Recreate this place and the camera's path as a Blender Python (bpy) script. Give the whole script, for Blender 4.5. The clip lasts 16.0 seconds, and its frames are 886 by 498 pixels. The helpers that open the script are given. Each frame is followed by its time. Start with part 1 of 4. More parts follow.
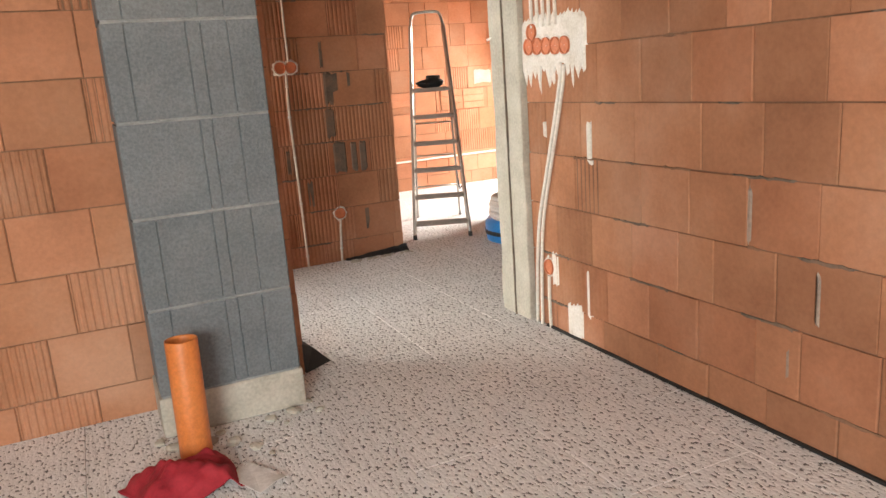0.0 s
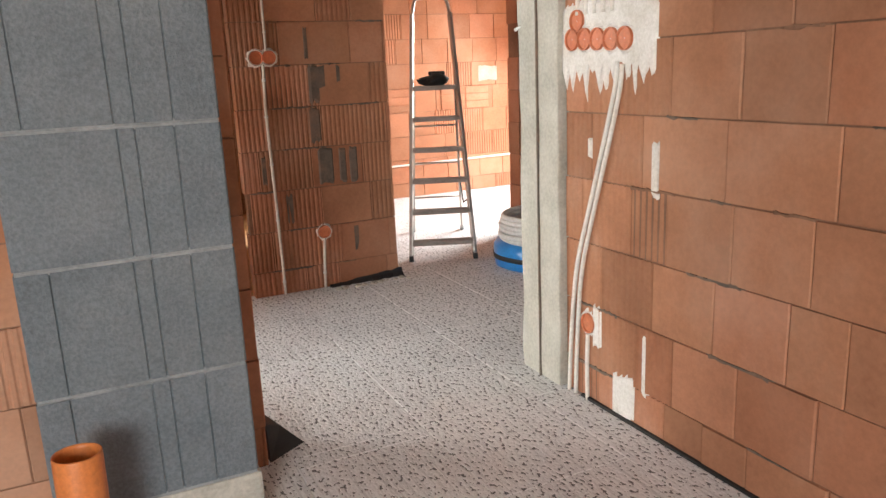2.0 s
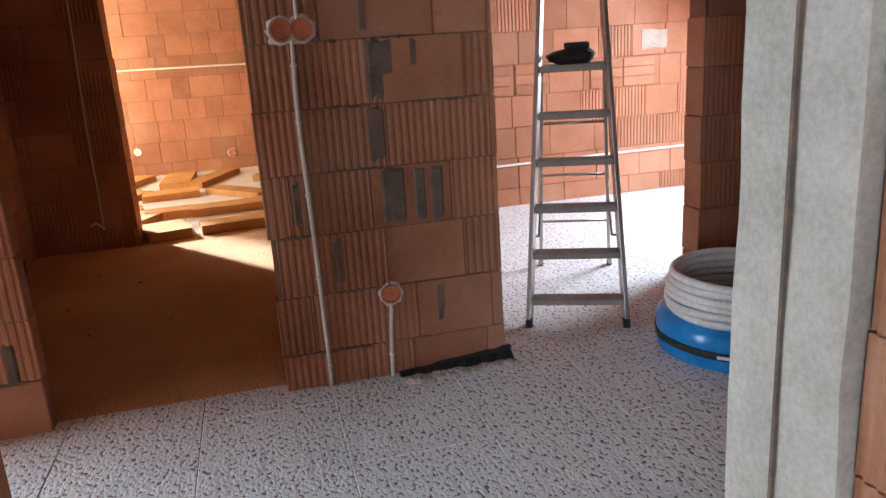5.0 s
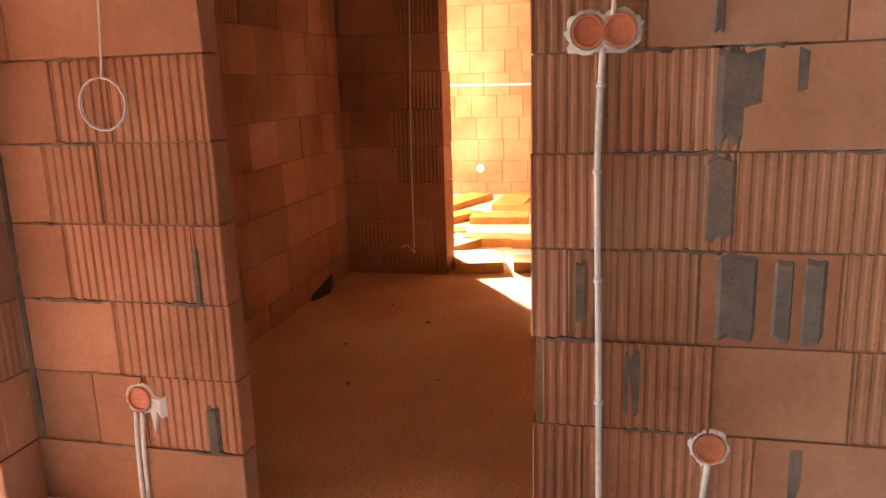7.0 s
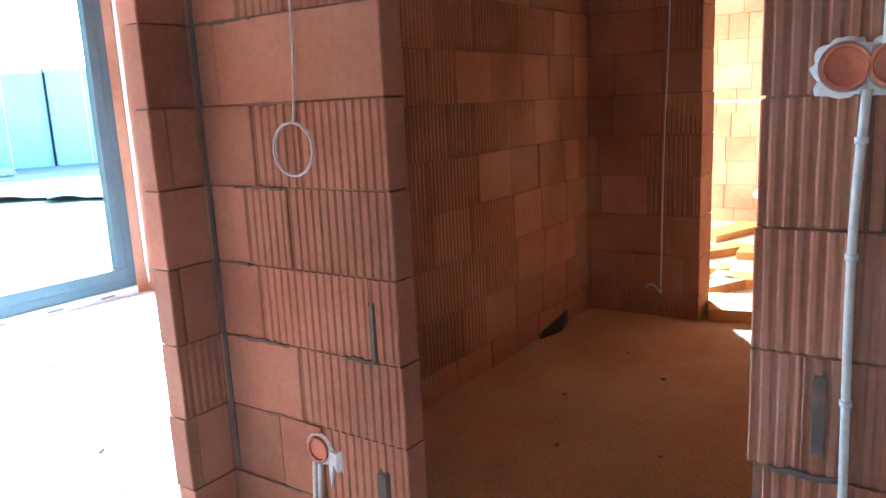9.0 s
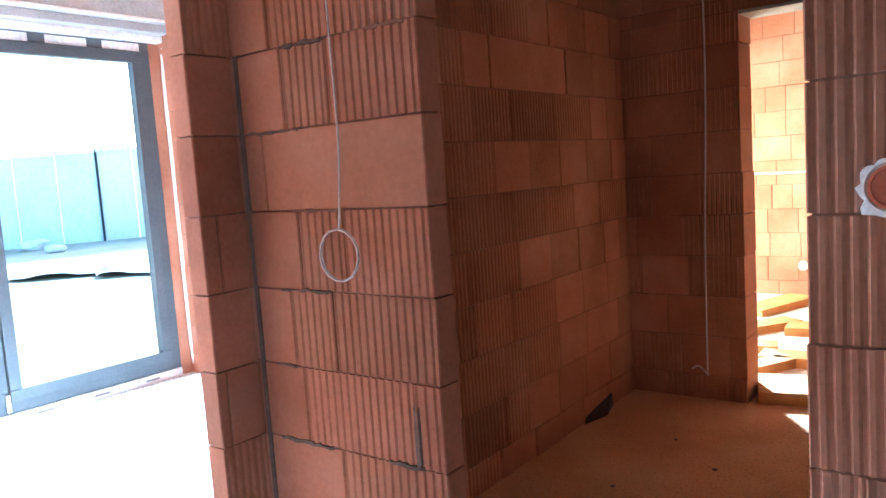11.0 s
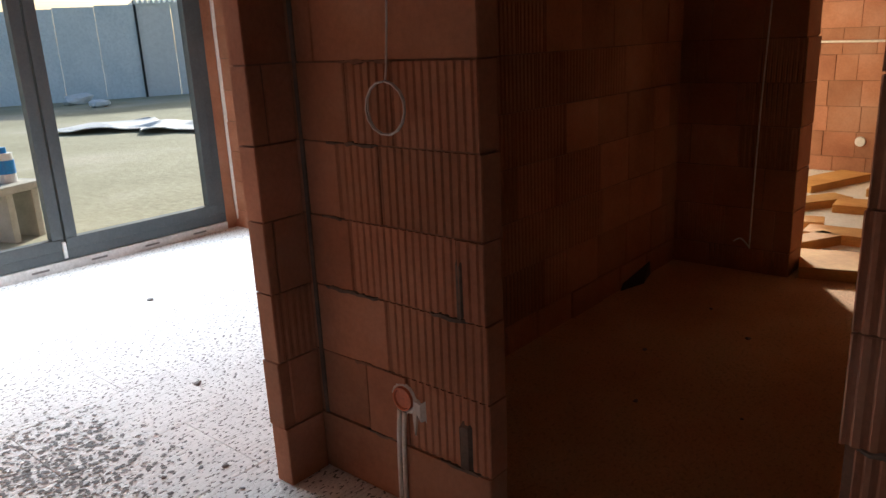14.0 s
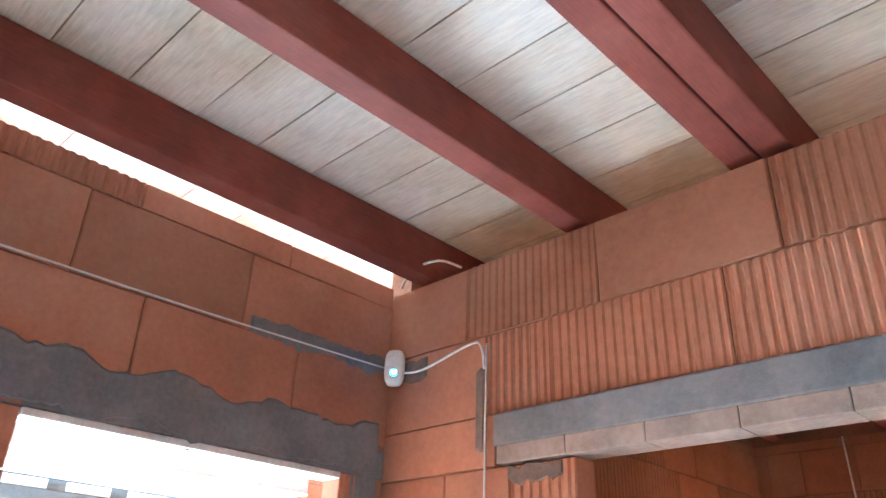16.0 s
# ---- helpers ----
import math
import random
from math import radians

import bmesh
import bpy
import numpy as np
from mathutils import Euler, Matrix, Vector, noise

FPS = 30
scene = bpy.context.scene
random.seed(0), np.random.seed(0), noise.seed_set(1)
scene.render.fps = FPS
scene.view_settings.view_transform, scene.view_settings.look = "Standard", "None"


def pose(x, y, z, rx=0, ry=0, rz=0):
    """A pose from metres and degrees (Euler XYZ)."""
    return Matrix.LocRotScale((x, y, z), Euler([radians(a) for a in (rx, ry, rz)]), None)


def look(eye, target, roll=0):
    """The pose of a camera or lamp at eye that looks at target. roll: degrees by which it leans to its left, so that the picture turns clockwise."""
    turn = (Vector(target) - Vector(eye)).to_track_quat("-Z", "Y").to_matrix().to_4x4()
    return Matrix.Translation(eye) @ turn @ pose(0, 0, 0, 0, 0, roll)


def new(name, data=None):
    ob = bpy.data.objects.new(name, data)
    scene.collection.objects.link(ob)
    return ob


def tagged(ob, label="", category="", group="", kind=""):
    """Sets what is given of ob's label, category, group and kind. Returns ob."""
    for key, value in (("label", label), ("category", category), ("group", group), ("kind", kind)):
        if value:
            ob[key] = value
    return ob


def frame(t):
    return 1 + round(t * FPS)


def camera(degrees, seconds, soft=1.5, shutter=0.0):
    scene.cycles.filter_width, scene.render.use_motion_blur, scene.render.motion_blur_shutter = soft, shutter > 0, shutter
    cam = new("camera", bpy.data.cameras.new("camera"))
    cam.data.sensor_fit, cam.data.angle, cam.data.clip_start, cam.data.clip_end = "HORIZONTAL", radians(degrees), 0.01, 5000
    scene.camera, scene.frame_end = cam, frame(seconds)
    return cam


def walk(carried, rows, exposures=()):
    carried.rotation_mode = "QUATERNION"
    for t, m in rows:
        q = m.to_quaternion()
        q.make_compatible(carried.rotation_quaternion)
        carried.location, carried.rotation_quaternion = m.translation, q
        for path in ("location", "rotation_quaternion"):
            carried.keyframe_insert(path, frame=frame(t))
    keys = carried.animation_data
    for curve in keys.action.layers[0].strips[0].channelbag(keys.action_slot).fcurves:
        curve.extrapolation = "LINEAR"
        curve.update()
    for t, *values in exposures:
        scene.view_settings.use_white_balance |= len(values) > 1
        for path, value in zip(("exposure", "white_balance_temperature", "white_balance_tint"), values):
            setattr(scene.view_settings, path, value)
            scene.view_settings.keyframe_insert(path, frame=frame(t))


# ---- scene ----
cam = camera(61.3, 16.0, soft=1.5)
METRES, EYE, TILT, LEAN, TURN = 5.318, 1.3077, 0.0, 0.0, -24.8
ROWS = [
    (0, 0, 0, 0, -0.94, -13.04, 4.08),
    (0.5, -0.0017, 0.0321, -0.0075, -2.81, -13.87, 3.55),
    (1, 0.005, 0.0932, -0.0059, -2.7, -13.65, 2.42),
    (1.5, -0.0024, 0.1282, -0.0016, -2.23, -13.31, 1.92),
    (2, -0.0137, 0.1643, 0.0037, -1.45, -13.49, 2.46),
    (2.5, -0.011, 0.2133, -0.0033, 1.06, -13.9, 2.7),
    (3, 0.0005, 0.2698, 0.0011, 4.88, -13.95, 2.79),
    (5.5, 0.0026, 0.5497, 0.0104, 13.25, -15.57, 3.63),
    (6, -0.0103, 0.5979, 0.0068, 18.48, -14.85, 3.18),
    (6.5, -0.0276, 0.6549, 0.0044, 26.03, -13.61, 1.99),
    (7, -0.0305, 0.6903, 0.0057, 37.96, -12.75, 1.9),
    (7.5, -0.0496, 0.7323, 0.0115, 46.78, -11.32, 1.64),
    (8, -0.0492, 0.754, 0.0154, 53.98, -11.95, 2.85),
    (8.5, -0.0465, 0.7684, 0.0177, 58.02, -12.54, 3.13),
    (9, -0.0464, 0.7653, 0.02, 59.04, -11.17, 2.75),
    (9.5, -0.0452, 0.7633, 0.0237, 59.38, -5.76, 1.58),
    (12, -0.0485, 0.7636, 0.0456, 63.78, -9.08, 5.07),
    (12.5, -0.0471, 0.7618, 0.0394, 64.27, -13.69, 4.76),
    (13, -0.0473, 0.7617, 0.0319, 64.04, -19.7, 4.47),
    (13.5, -0.0533, 0.7632, 0.0251, 63.53, -22.71, 4.0),
    (14, -0.0497, 0.7606, 0.0343, 65.06, -15.88, 2.54),
    (14.5, -0.0509, 0.758, 0.054, 66.19, -1.87, 0.53),
    (15, -0.0485, 0.7464, 0.0823, 66.83, 10.79, -0.04),
    (15.5, -0.0533, 0.7408, 0.0947, 68.64, 22.04, -0.8),
    (16, -0.0535, 0.7397, 0.1068, 68.84, 27.11, -1.99),
]
EXPOSURES = [
    (0.0, 2.25, 7300, 7), (3.0, 2.0, 6300, 6), (5.5, 1.6, 5700, 9), (6.3, 1.95, 6700, 12), (7.0, 2.8, 6500, 6), (7.5, 3.1, 5600, 2), (8.0, 3.1, 4800, -4), (9.0, 2.85, 4200, -10), (9.7, 2.95, 4300, -6),
    (11.8, 2.0, 4500, 0), (12.1, 1.3, 4500, 0), (12.5, 0.1, 4000, -6), (13.0, 0.2, 5000, 2), (13.5, 0.2, 5700, 4), (14.0, 0.25, 5900, 6), (14.5, 1.6, 5800, 6), (15.0, 1.75, 5100, 0), (15.5, 3.05, 4700, -6), (16.0, 4.0, 4500, -12)]
walk(cam, [(t, pose(0, 0, EYE, TILT, LEAN, TURN) @ pose(METRES * x, METRES * y, METRES * z, 90 + pitch, roll, yaw)) for t, x, y, z, yaw, pitch, roll in ROWS], EXPOSURES)

# ---- light: hazy winter daylight through the openings ----
world = bpy.data.worlds.new("sky")
scene.world = world
world.use_nodes = True
wn = world.node_tree
sky = wn.nodes.new("ShaderNodeTexSky")
sky.sky_type = "NISHITA"
sky.sun_disc = False
sky.sun_elevation = radians(24)
sky.sun_rotation = radians(-35)
sky.dust_density = 4.0
wn.links.new(sky.outputs[0], wn.nodes["Background"].inputs[0])
wn.nodes["Background"].inputs[1].default_value = 0.15
SUN_FROM = Vector((-0.57 * 0.91, 0.82 * 0.91, 0.40))
sun = new("sun", bpy.data.lights.new("sun", "SUN"))
sun.data.energy = 5.0
sun.data.angle = radians(3)
sun.data.color = (1.0, 0.93, 0.84)
sun.matrix_world = look(SUN_FROM * 20, (0, 0, 0))


def window_light(eye, target, w, h, power, tone=(0.95, 0.97, 1.0)):
    ob = new("window_daylight", bpy.data.lights.new("window_daylight", "AREA"))
    ob.data.shape, ob.data.size, ob.data.size_y, ob.data.energy = "RECTANGLE", w, h, power
    ob.data.color = tone
    ob.matrix_world = look(eye, target)
    return ob


window_light((-3.42, 5.8, 1.3), (0, 5.5, -0.3), 2.8, 2.1, 100)        # living room window
window_light((-1.45, 10.7, 1.25), (2.2, 10.9, 0.0), 2.3, 2.2, 46, (1.0, 0.76, 0.46))     # far room window
window_light((5.6, 6.75, 1.6), (4.2, 5.9, 0.0), 1.3, 1.6, 64)       # back room window
window_light((-2.0, -2.3, 1.7), (0.0, 0.8, -1.3), 1.6, 1.8, 60)        # start room window


# ---- materials ----
def mat(name, rough=0.9, metal=0.0):
    m = bpy.data.materials.new(name)
    m.use_nodes = True
    b = m.node_tree.nodes["Principled BSDF"]
    b.inputs["Roughness"].default_value = rough
    b.inputs["Metallic"].default_value = metal
    return m, m.node_tree, b


def node(nt, kind, **vals):
    n = nt.nodes.new(kind)
    for k, v in vals.items():
        n.inputs[k].default_value = v
    return n


def ramp(nt, fac, stops):
    r = nt.nodes.new("ShaderNodeValToRGB")
    els = r.color_ramp.elements
    while len(els) < len(stops):
        els.new(0.5)
    for e, (p, c) in zip(els, stops):
        e.position = p
        e.color = (*c, 1)
    nt.links.new(fac, r.inputs[0])
    return r.outputs[0]


def mix(nt, fac, a, b, mode="MIX"):
    n = nt.nodes.new("ShaderNodeMix")
    n.data_type = "RGBA"
    n.blend_type = mode
    for sock, v in ((n.inputs[0], fac), (n.inputs[6], a), (n.inputs[7], b)):
        if isinstance(v, (int, float)):
            sock.default_value = v
        elif isinstance(v, tuple):
            sock.default_value = (*v, 1)
        else:
            nt.links.new(v, sock)
    return n.outputs[2]


def noise_tex(nt, scale, detail=4, rough=0.6, stretch=None):
    g = nt.nodes.new("ShaderNodeNewGeometry")
    src = g.outputs["Position"]
    if stretch:
        mp = nt.nodes.new("ShaderNodeMapping")
        mp.inputs["Scale"].default_value = stretch
        nt.links.new(src, mp.inputs[0])
        src = mp.outputs[0]
    n = node(nt, "ShaderNodeTexNoise", Scale=scale, Detail=detail, Roughness=rough)
    nt.links.new(src, n.inputs["Vector"])
    return n.outputs["Fac"]


def bump(nt, b, height, strength, dist):
    n = node(nt, "ShaderNodeBump", Strength=strength, Distance=dist)
    nt.links.new(height, n.inputs["Height"])
    nt.links.new(n.outputs[0], b.inputs["Normal"])


def two_scale(name, c1, c2, c3, big=2.5, fine=60, rough=0.9, bumps=0.4, dist=0.003, metal=0.0, stretch=None, per_object=0.0, grain=0.22, per_island=0.0):
    """Base colour from a broad and a fine noise, optionally varied piece by piece."""
    m, nt, b = mat(name, rough, metal)
    n1, n2 = noise_tex(nt, big, 5), noise_tex(nt, fine, 4, 0.65, stretch)
    col = ramp(nt, n1, [(0.32, c1), (0.5, c2), (0.68, c3)])
    col = mix(nt, grain, col, ramp(nt, n2, [(0.35, tuple(v * 0.45 for v in c2)), (0.65, tuple(min(1, v * 1.5) for v in c2))]))
    if per_object:
        oi = nt.nodes.new("ShaderNodeObjectInfo")
        tone = ramp(nt, oi.outputs["Random"], [(0.0, (1 - per_object,) * 3), (0.5, (1, 1, 1)), (0.8, (1 + per_object * 0.4, 1 + per_object * 0.3, 1 + per_object * 0.5)), (1.0, (1 - per_object * 0.6, 1 - per_object * 0.9, 1 - per_object))])
        col = mix(nt, 1.0, col, tone, "MULTIPLY")
    if per_island:
        g = nt.nodes.new("ShaderNodeNewGeometry")
        tone = ramp(nt, g.outputs["Random Per Island"], [(0.0, (1 - per_island, 1 - per_island * 1.3, 1 - per_island * 1.9)), (0.5, (1, 1, 1)), (1.0, (1, 1 - per_island * 0.3, 1 - per_island * 0.8))])
        col = mix(nt, 1.0, col, tone, "MULTIPLY")
    nt.links.new(col, b.inputs["Base Color"])
    bump(nt, b, n2, bumps, dist)
    return m


BRICK = two_scale("brick_clay", (0.31, 0.135, 0.072), (0.43, 0.2, 0.11), (0.51, 0.285, 0.185), 1.5, 55, 0.92, 0.35, 0.002, per_object=0.22, grain=0.13)
MORTAR = two_scale("mortar", (0.17, 0.085, 0.05), (0.24, 0.13, 0.08), (0.32, 0.19, 0.125), 3, 80, 0.95)
PATCH = two_scale("mortar_smear", (0.10, 0.085, 0.07), (0.16, 0.125, 0.10), (0.27, 0.16, 0.11), 9, 70, 0.95)
CHIM = two_scale("lightweight_concrete", (0.125, 0.147, 0.16), (0.16, 0.183, 0.197), (0.2, 0.22, 0.23), 4, 95, 0.95, 0.9, 0.006, per_object=0.06, grain=0.3)
CHIM_JOINT = two_scale("pale_thin_mortar", (0.2, 0.22, 0.225), (0.26, 0.28, 0.285), (0.33, 0.345, 0.345), 9, 90, 0.95)
CONC = two_scale("concrete", (0.36, 0.34, 0.29), (0.46, 0.44, 0.38), (0.56, 0.54, 0.48), 5, 70, 0.9)
CONC_DARK = two_scale("grey_concrete", (0.14, 0.145, 0.15), (0.19, 0.195, 0.2), (0.27, 0.265, 0.26), 5, 60, 0.9)
SHELL = two_scale("smeared_clay_shell", (0.24, 0.19, 0.16), (0.33, 0.26, 0.215), (0.42, 0.33, 0.27), 7, 60, 0.92)
RENDERED = two_scale("rough_white_render", (0.3, 0.3, 0.29), (0.38, 0.38, 0.37), (0.46, 0.46, 0.44), 3, 60, 0.92)
PLASTER = two_scale("white_plaster", (0.66, 0.62, 0.55), (0.78, 0.75, 0.7), (0.85, 0.82, 0.78), 9, 80, 0.9)
BEAM = two_scale("red_stained_beam", (0.16, 0.035, 0.022), (0.22, 0.055, 0.035), (0.30, 0.09, 0.06), 4, 30, 0.7, 0.3, 0.001, stretch=(6, 0.5, 6))
BOARD = two_scale("deck_board", (0.46, 0.37, 0.25), (0.68, 0.62, 0.52), (0.78, 0.76, 0.70), 2.2, 26, 0.75, 0.3, 0.001, stretch=(0.5, 5, 5), per_island=0.16)
TIMBER = two_scale("sawn_timber", (0.38, 0.17, 0.04), (0.50, 0.25, 0.065), (0.58, 0.33, 0.10), 4, 26, 0.8, 0.3, 0.001, stretch=(1, 5, 5), per_object=0.2)
ALU = two_scale("aluminium", (0.36, 0.34, 0.31), (0.44, 0.42, 0.39), (0.5, 0.48, 0.45), 8, 90, 0.38, 0.1, 0.0005, metal=0.9)
STEP = two_scale("step_tread", (0.25, 0.22, 0.19), (0.33, 0.29, 0.26), (0.4, 0.36, 0.32), 9, 90, 0.6, 0.2, 0.0008)
FRAMEM = two_scale("grey_window_profile", (0.055, 0.075, 0.085), (0.07, 0.09, 0.10), (0.085, 0.105, 0.115), 3, 60, 0.45, 0.05, 0.0005)
FILM_TAPE = two_scale("protective_tape", (0.55, 0.6, 0.6), (0.66, 0.7, 0.7), (0.74, 0.78, 0.78), 5, 40, 0.5, 0.1, 0.001)
BLACK = two_scale("black_membrane", (0.008, 0.008, 0.009), (0.014, 0.014, 0.015), (0.025, 0.024, 0.022), 8, 40, 0.6)
CONDUIT = two_scale("pale_conduit", (0.68, 0.64, 0.57), (0.77, 0.73, 0.66), (0.82, 0.79, 0.73), 8, 60, 0.6, 0.2, 0.001)
BOXM = two_scale("salmon_plastic", (0.5, 0.14, 0.06), (0.58, 0.18, 0.08), (0.64, 0.23, 0.12), 9, 60, 0.5, 0.1, 0.0005)
PVC = two_scale("orange_plastic", (0.56, 0.17, 0.045), (0.62, 0.2, 0.055), (0.66, 0.23, 0.075), 6, 70, 0.4, 0.08, 0.0005)
WHITEP = two_scale("white_plastic", (0.66, 0.66, 0.64), (0.74, 0.74, 0.72), (0.8, 0.8, 0.78), 8, 60, 0.35, 0.08, 0.0005)
BLUE = two_scale("blue_wrap", (0.012, 0.16, 0.46), (0.018, 0.22, 0.58), (0.03, 0.28, 0.68), 7, 50, 0.28, 0.2, 0.002)
RED = two_scale("red_cloth", (0.22, 0.008, 0.018), (0.32, 0.015, 0.028), (0.4, 0.03, 0.045), 9, 90, 0.85, 0.3, 0.002)
GRASS = two_scale("winter_grass", (0.27, 0.255, 0.16), (0.36, 0.335, 0.22), (0.46, 0.42, 0.32), 0.35, 9, 0.95, 0.6, 0.03)
SHED = two_scale("galvanised_sheet", (0.66, 0.72, 0.74), (0.74, 0.79, 0.8), (0.8, 0.84, 0.85), 0.9, 12, 0.5, 0.1, 0.002)
GLASS, gnt, gb = mat("window_glass", 0.02)
gb.inputs["Transmission Weight"].default_value = 1.0
gb.inputs["IOR"].default_value = 1.02
gb.inputs["Base Color"].default_value = (0.97, 0.985, 0.985, 1)
GLOW, gl, gbs = mat("display_glow", 0.4)
gbs.inputs["Emission Color"].default_value = (0.15, 0.5, 1, 1)
gbs.inputs["Emission Strength"].default_value = 5


def floor_material(name, c1, c2, c3, speck):
    """Pale foamed screed: broad stains, short dark pits and lines left by the screeding."""
    m, nt, b = mat(name, 0.95)
    n1, n2 = noise_tex(nt, 1.1, 6), noise_tex(nt, 90, 5, 0.7)
    col = ramp(nt, n1, [(0.34, c1), (0.5, c2), (0.66, c3)])
    g = nt.nodes.new("ShaderNodeNewGeometry")
    mp = nt.nodes.new("ShaderNodeMapping")
    mp.inputs["Rotation"].default_value = (0, 0, 0.5)
    mp.inputs["Scale"].default_value = (1.0, 0.6, 1)
    nt.links.new(g.outputs["Position"], mp.inputs[0])
    n3 = node(nt, "ShaderNodeTexNoise", Scale=74, Detail=2.5, Roughness=0.5)
    nt.links.new(mp.outputs[0], n3.inputs["Vector"])
    pits = ramp(nt, n3.outputs["Fac"], [(0.385, (1, 1, 1)), (0.415, (0, 0, 0))])
    lines = ramp(nt, noise_tex(nt, 1.0, 2, 0.5, (105, 2.2, 1)), [(0.36, (1, 1, 1)), (0.47, (0, 0, 0))])
    col = mix(nt, 0.22, col, ramp(nt, n2, [(0.3, tuple(v * 0.55 for v in c1)), (0.7, tuple(min(0.9, v * 1.2) for v in c3))]))
    for src, amount in ((lines, speck * 0.22), (pits, speck)):
        fac = nt.nodes.new("ShaderNodeMath")
        fac.operation = "MULTIPLY"
        fac.inputs[1].default_value = amount
        nt.links.new(src, fac.inputs[0])
        col = mix(nt, fac.outputs[0], col, tuple(v * 0.12 for v in c1))
    nt.links.new(col, b.inputs["Base Color"])
    bump(nt, b, n3.outputs["Fac"], 0.8, 0.009)
    return m


FLOOR = floor_material("foamed_screed", (0.76, 0.77, 0.78), (0.84, 0.85, 0.86), (0.88, 0.885, 0.89), 0.9)
# brown dust, with the orange light bounced off the brick put into the colour
FLOOR_DUSTY_BOUNCE = floor_material("dusty_screed_with_bounce", (0.56, 0.29, 0.14), (0.66, 0.38, 0.2), (0.72, 0.47, 0.27), 0.2)


# ---- building helpers ----
def link_mesh(name, bm, material, parent=None, label=""):
    me = bpy.data.meshes.new(name)
    bmesh.ops.recalc_face_normals(bm, faces=bm.faces)
    bm.to_mesh(me)
    bm.free()
    me.materials.append(material)
    ob = new(name, me)
    if parent:
        ob.parent = parent
    if label:
        tagged(ob, label)
    return ob


def part(name, bm, material, parent, label=""):
    return link_mesh(name, bm, material, parent, label)


def thing(name, label, category, m=None, group="", kind=""):
    ob = new(name)
    if m:
        ob.matrix_basis = m
    return tagged(ob, label, category, group, kind)


def box(bm, x0, x1, y0, y1, z0, z1, bevel=0.0, m=None):
    tr = Matrix.Translation(((x0 + x1) / 2, (y0 + y1) / 2, (z0 + z1) / 2)) @ Matrix.Diagonal((abs(x1 - x0), abs(y1 - y0), abs(z1 - z0), 1))
    r = bmesh.ops.create_cube(bm, size=1, matrix=(m or Matrix()) @ tr)
    if bevel:
        es = list({e for v in r["verts"] for e in v.link_edges})
        bmesh.ops.bevel(bm, geom=es, offset=bevel, segments=2, affect="EDGES", profile=0.6)
    return bm


def boxed(x0, x1, y0, y1, z0, z1, bevel=0.0, m=None):
    return box(bmesh.new(), x0, x1, y0, y1, z0, z1, bevel, m)


def tube(bm, pts, r, sides=8, caps=True):
    """A round tube along a line of points."""
    pts = [Vector(p) for p in pts]
    rings = []
    for i, p in enumerate(pts):
        d = (pts[min(i + 1, len(pts) - 1)] - pts[max(i - 1, 0)]).normalized()
        u = d.orthogonal().normalized() if i == 0 else (u - d * u.dot(d)).normalized()
        w = d.cross(u)
        rings.append([bm.verts.new(p + (u * math.cos(2 * math.pi * k / sides) + w * math.sin(2 * math.pi * k / sides)) * r) for k in range(sides)])
    for a, b in zip(rings, rings[1:]):
        for k in range(sides):
            bm.faces.new((a[k], a[(k + 1) % sides], b[(k + 1) % sides], b[k])).smooth = True
    if caps:
        bm.faces.new(rings[0][::-1])
        bm.faces.new(rings[-1])
    return bm


def smooth_line(pts, n=6):
    """A rounded line through the given points."""
    pts = [Vector(p) for p in pts]
    out = []
    for i in range(len(pts) - 1):
        p0, p1, p2, p3 = pts[max(i - 1, 0)], pts[i], pts[i + 1], pts[min(i + 2, len(pts) - 1)]
        for k in range(n):
            t = k / n
            out.append(0.5 * ((2 * p1) + (p2 - p0) * t + (2 * p0 - 5 * p1 + 4 * p2 - p3) * t * t + (3 * p1 - p0 - 3 * p2 + p3) * t ** 3))
    out.append(pts[-1])
    return out


def subtract(spans, lo, hi):
    out = []
    for a, b in spans:
        if hi <= a or lo >= b:
            out.append((a, b))
        else:
            if lo > a:
                out.append((a, lo))
            if hi < b:
                out.append((hi, b))
    return out


FIRST, PITCH = 0.150, 0.2495
piece_cache = {}


def brick_mesh(length, height, thick, grooves, material):
    """A clay block centred on its front face, which looks to -y; grooves run upright over both faces."""
    key = (round(length, 3), round(height, 3), round(thick, 3), grooves, material.name)
    if key in piece_cache:
        return piece_cache[key]
    h2, c = length / 2, 0.004
    front = [(-h2, c), (-h2 + c, 0)]
    if grooves:
        n = max(2, round(length / 0.0295))
        st = length / n
        for i in range(n):
            x = -h2 + (i + 0.5) * st
            front += [(x - 0.0105, 0.0006), (x - 0.0045, 0.0052), (x + 0.0025, 0.0056), (x + 0.008, 0.0)]
    front += [(h2 - c, 0), (h2, c)]
    back = [(x, thick - y) for x, y in reversed(front)]
    outline = front + back
    bm = bmesh.new()
    lo = [bm.verts.new((x, y, 0)) for x, y in outline]
    hi = [bm.verts.new((x, y, height)) for x, y in outline]
    n = len(outline)
    for i in range(n):
        bm.faces.new((lo[i], lo[(i + 1) % n], hi[(i + 1) % n], hi[i]))
    bm.faces.new(lo[::-1])
    bm.faces.new(hi)
    me = bpy.data.meshes.new("brick")
    bm.to_mesh(me)
    bm.free()
    me.materials.append(material)
    piece_cache[key] = me
    return me


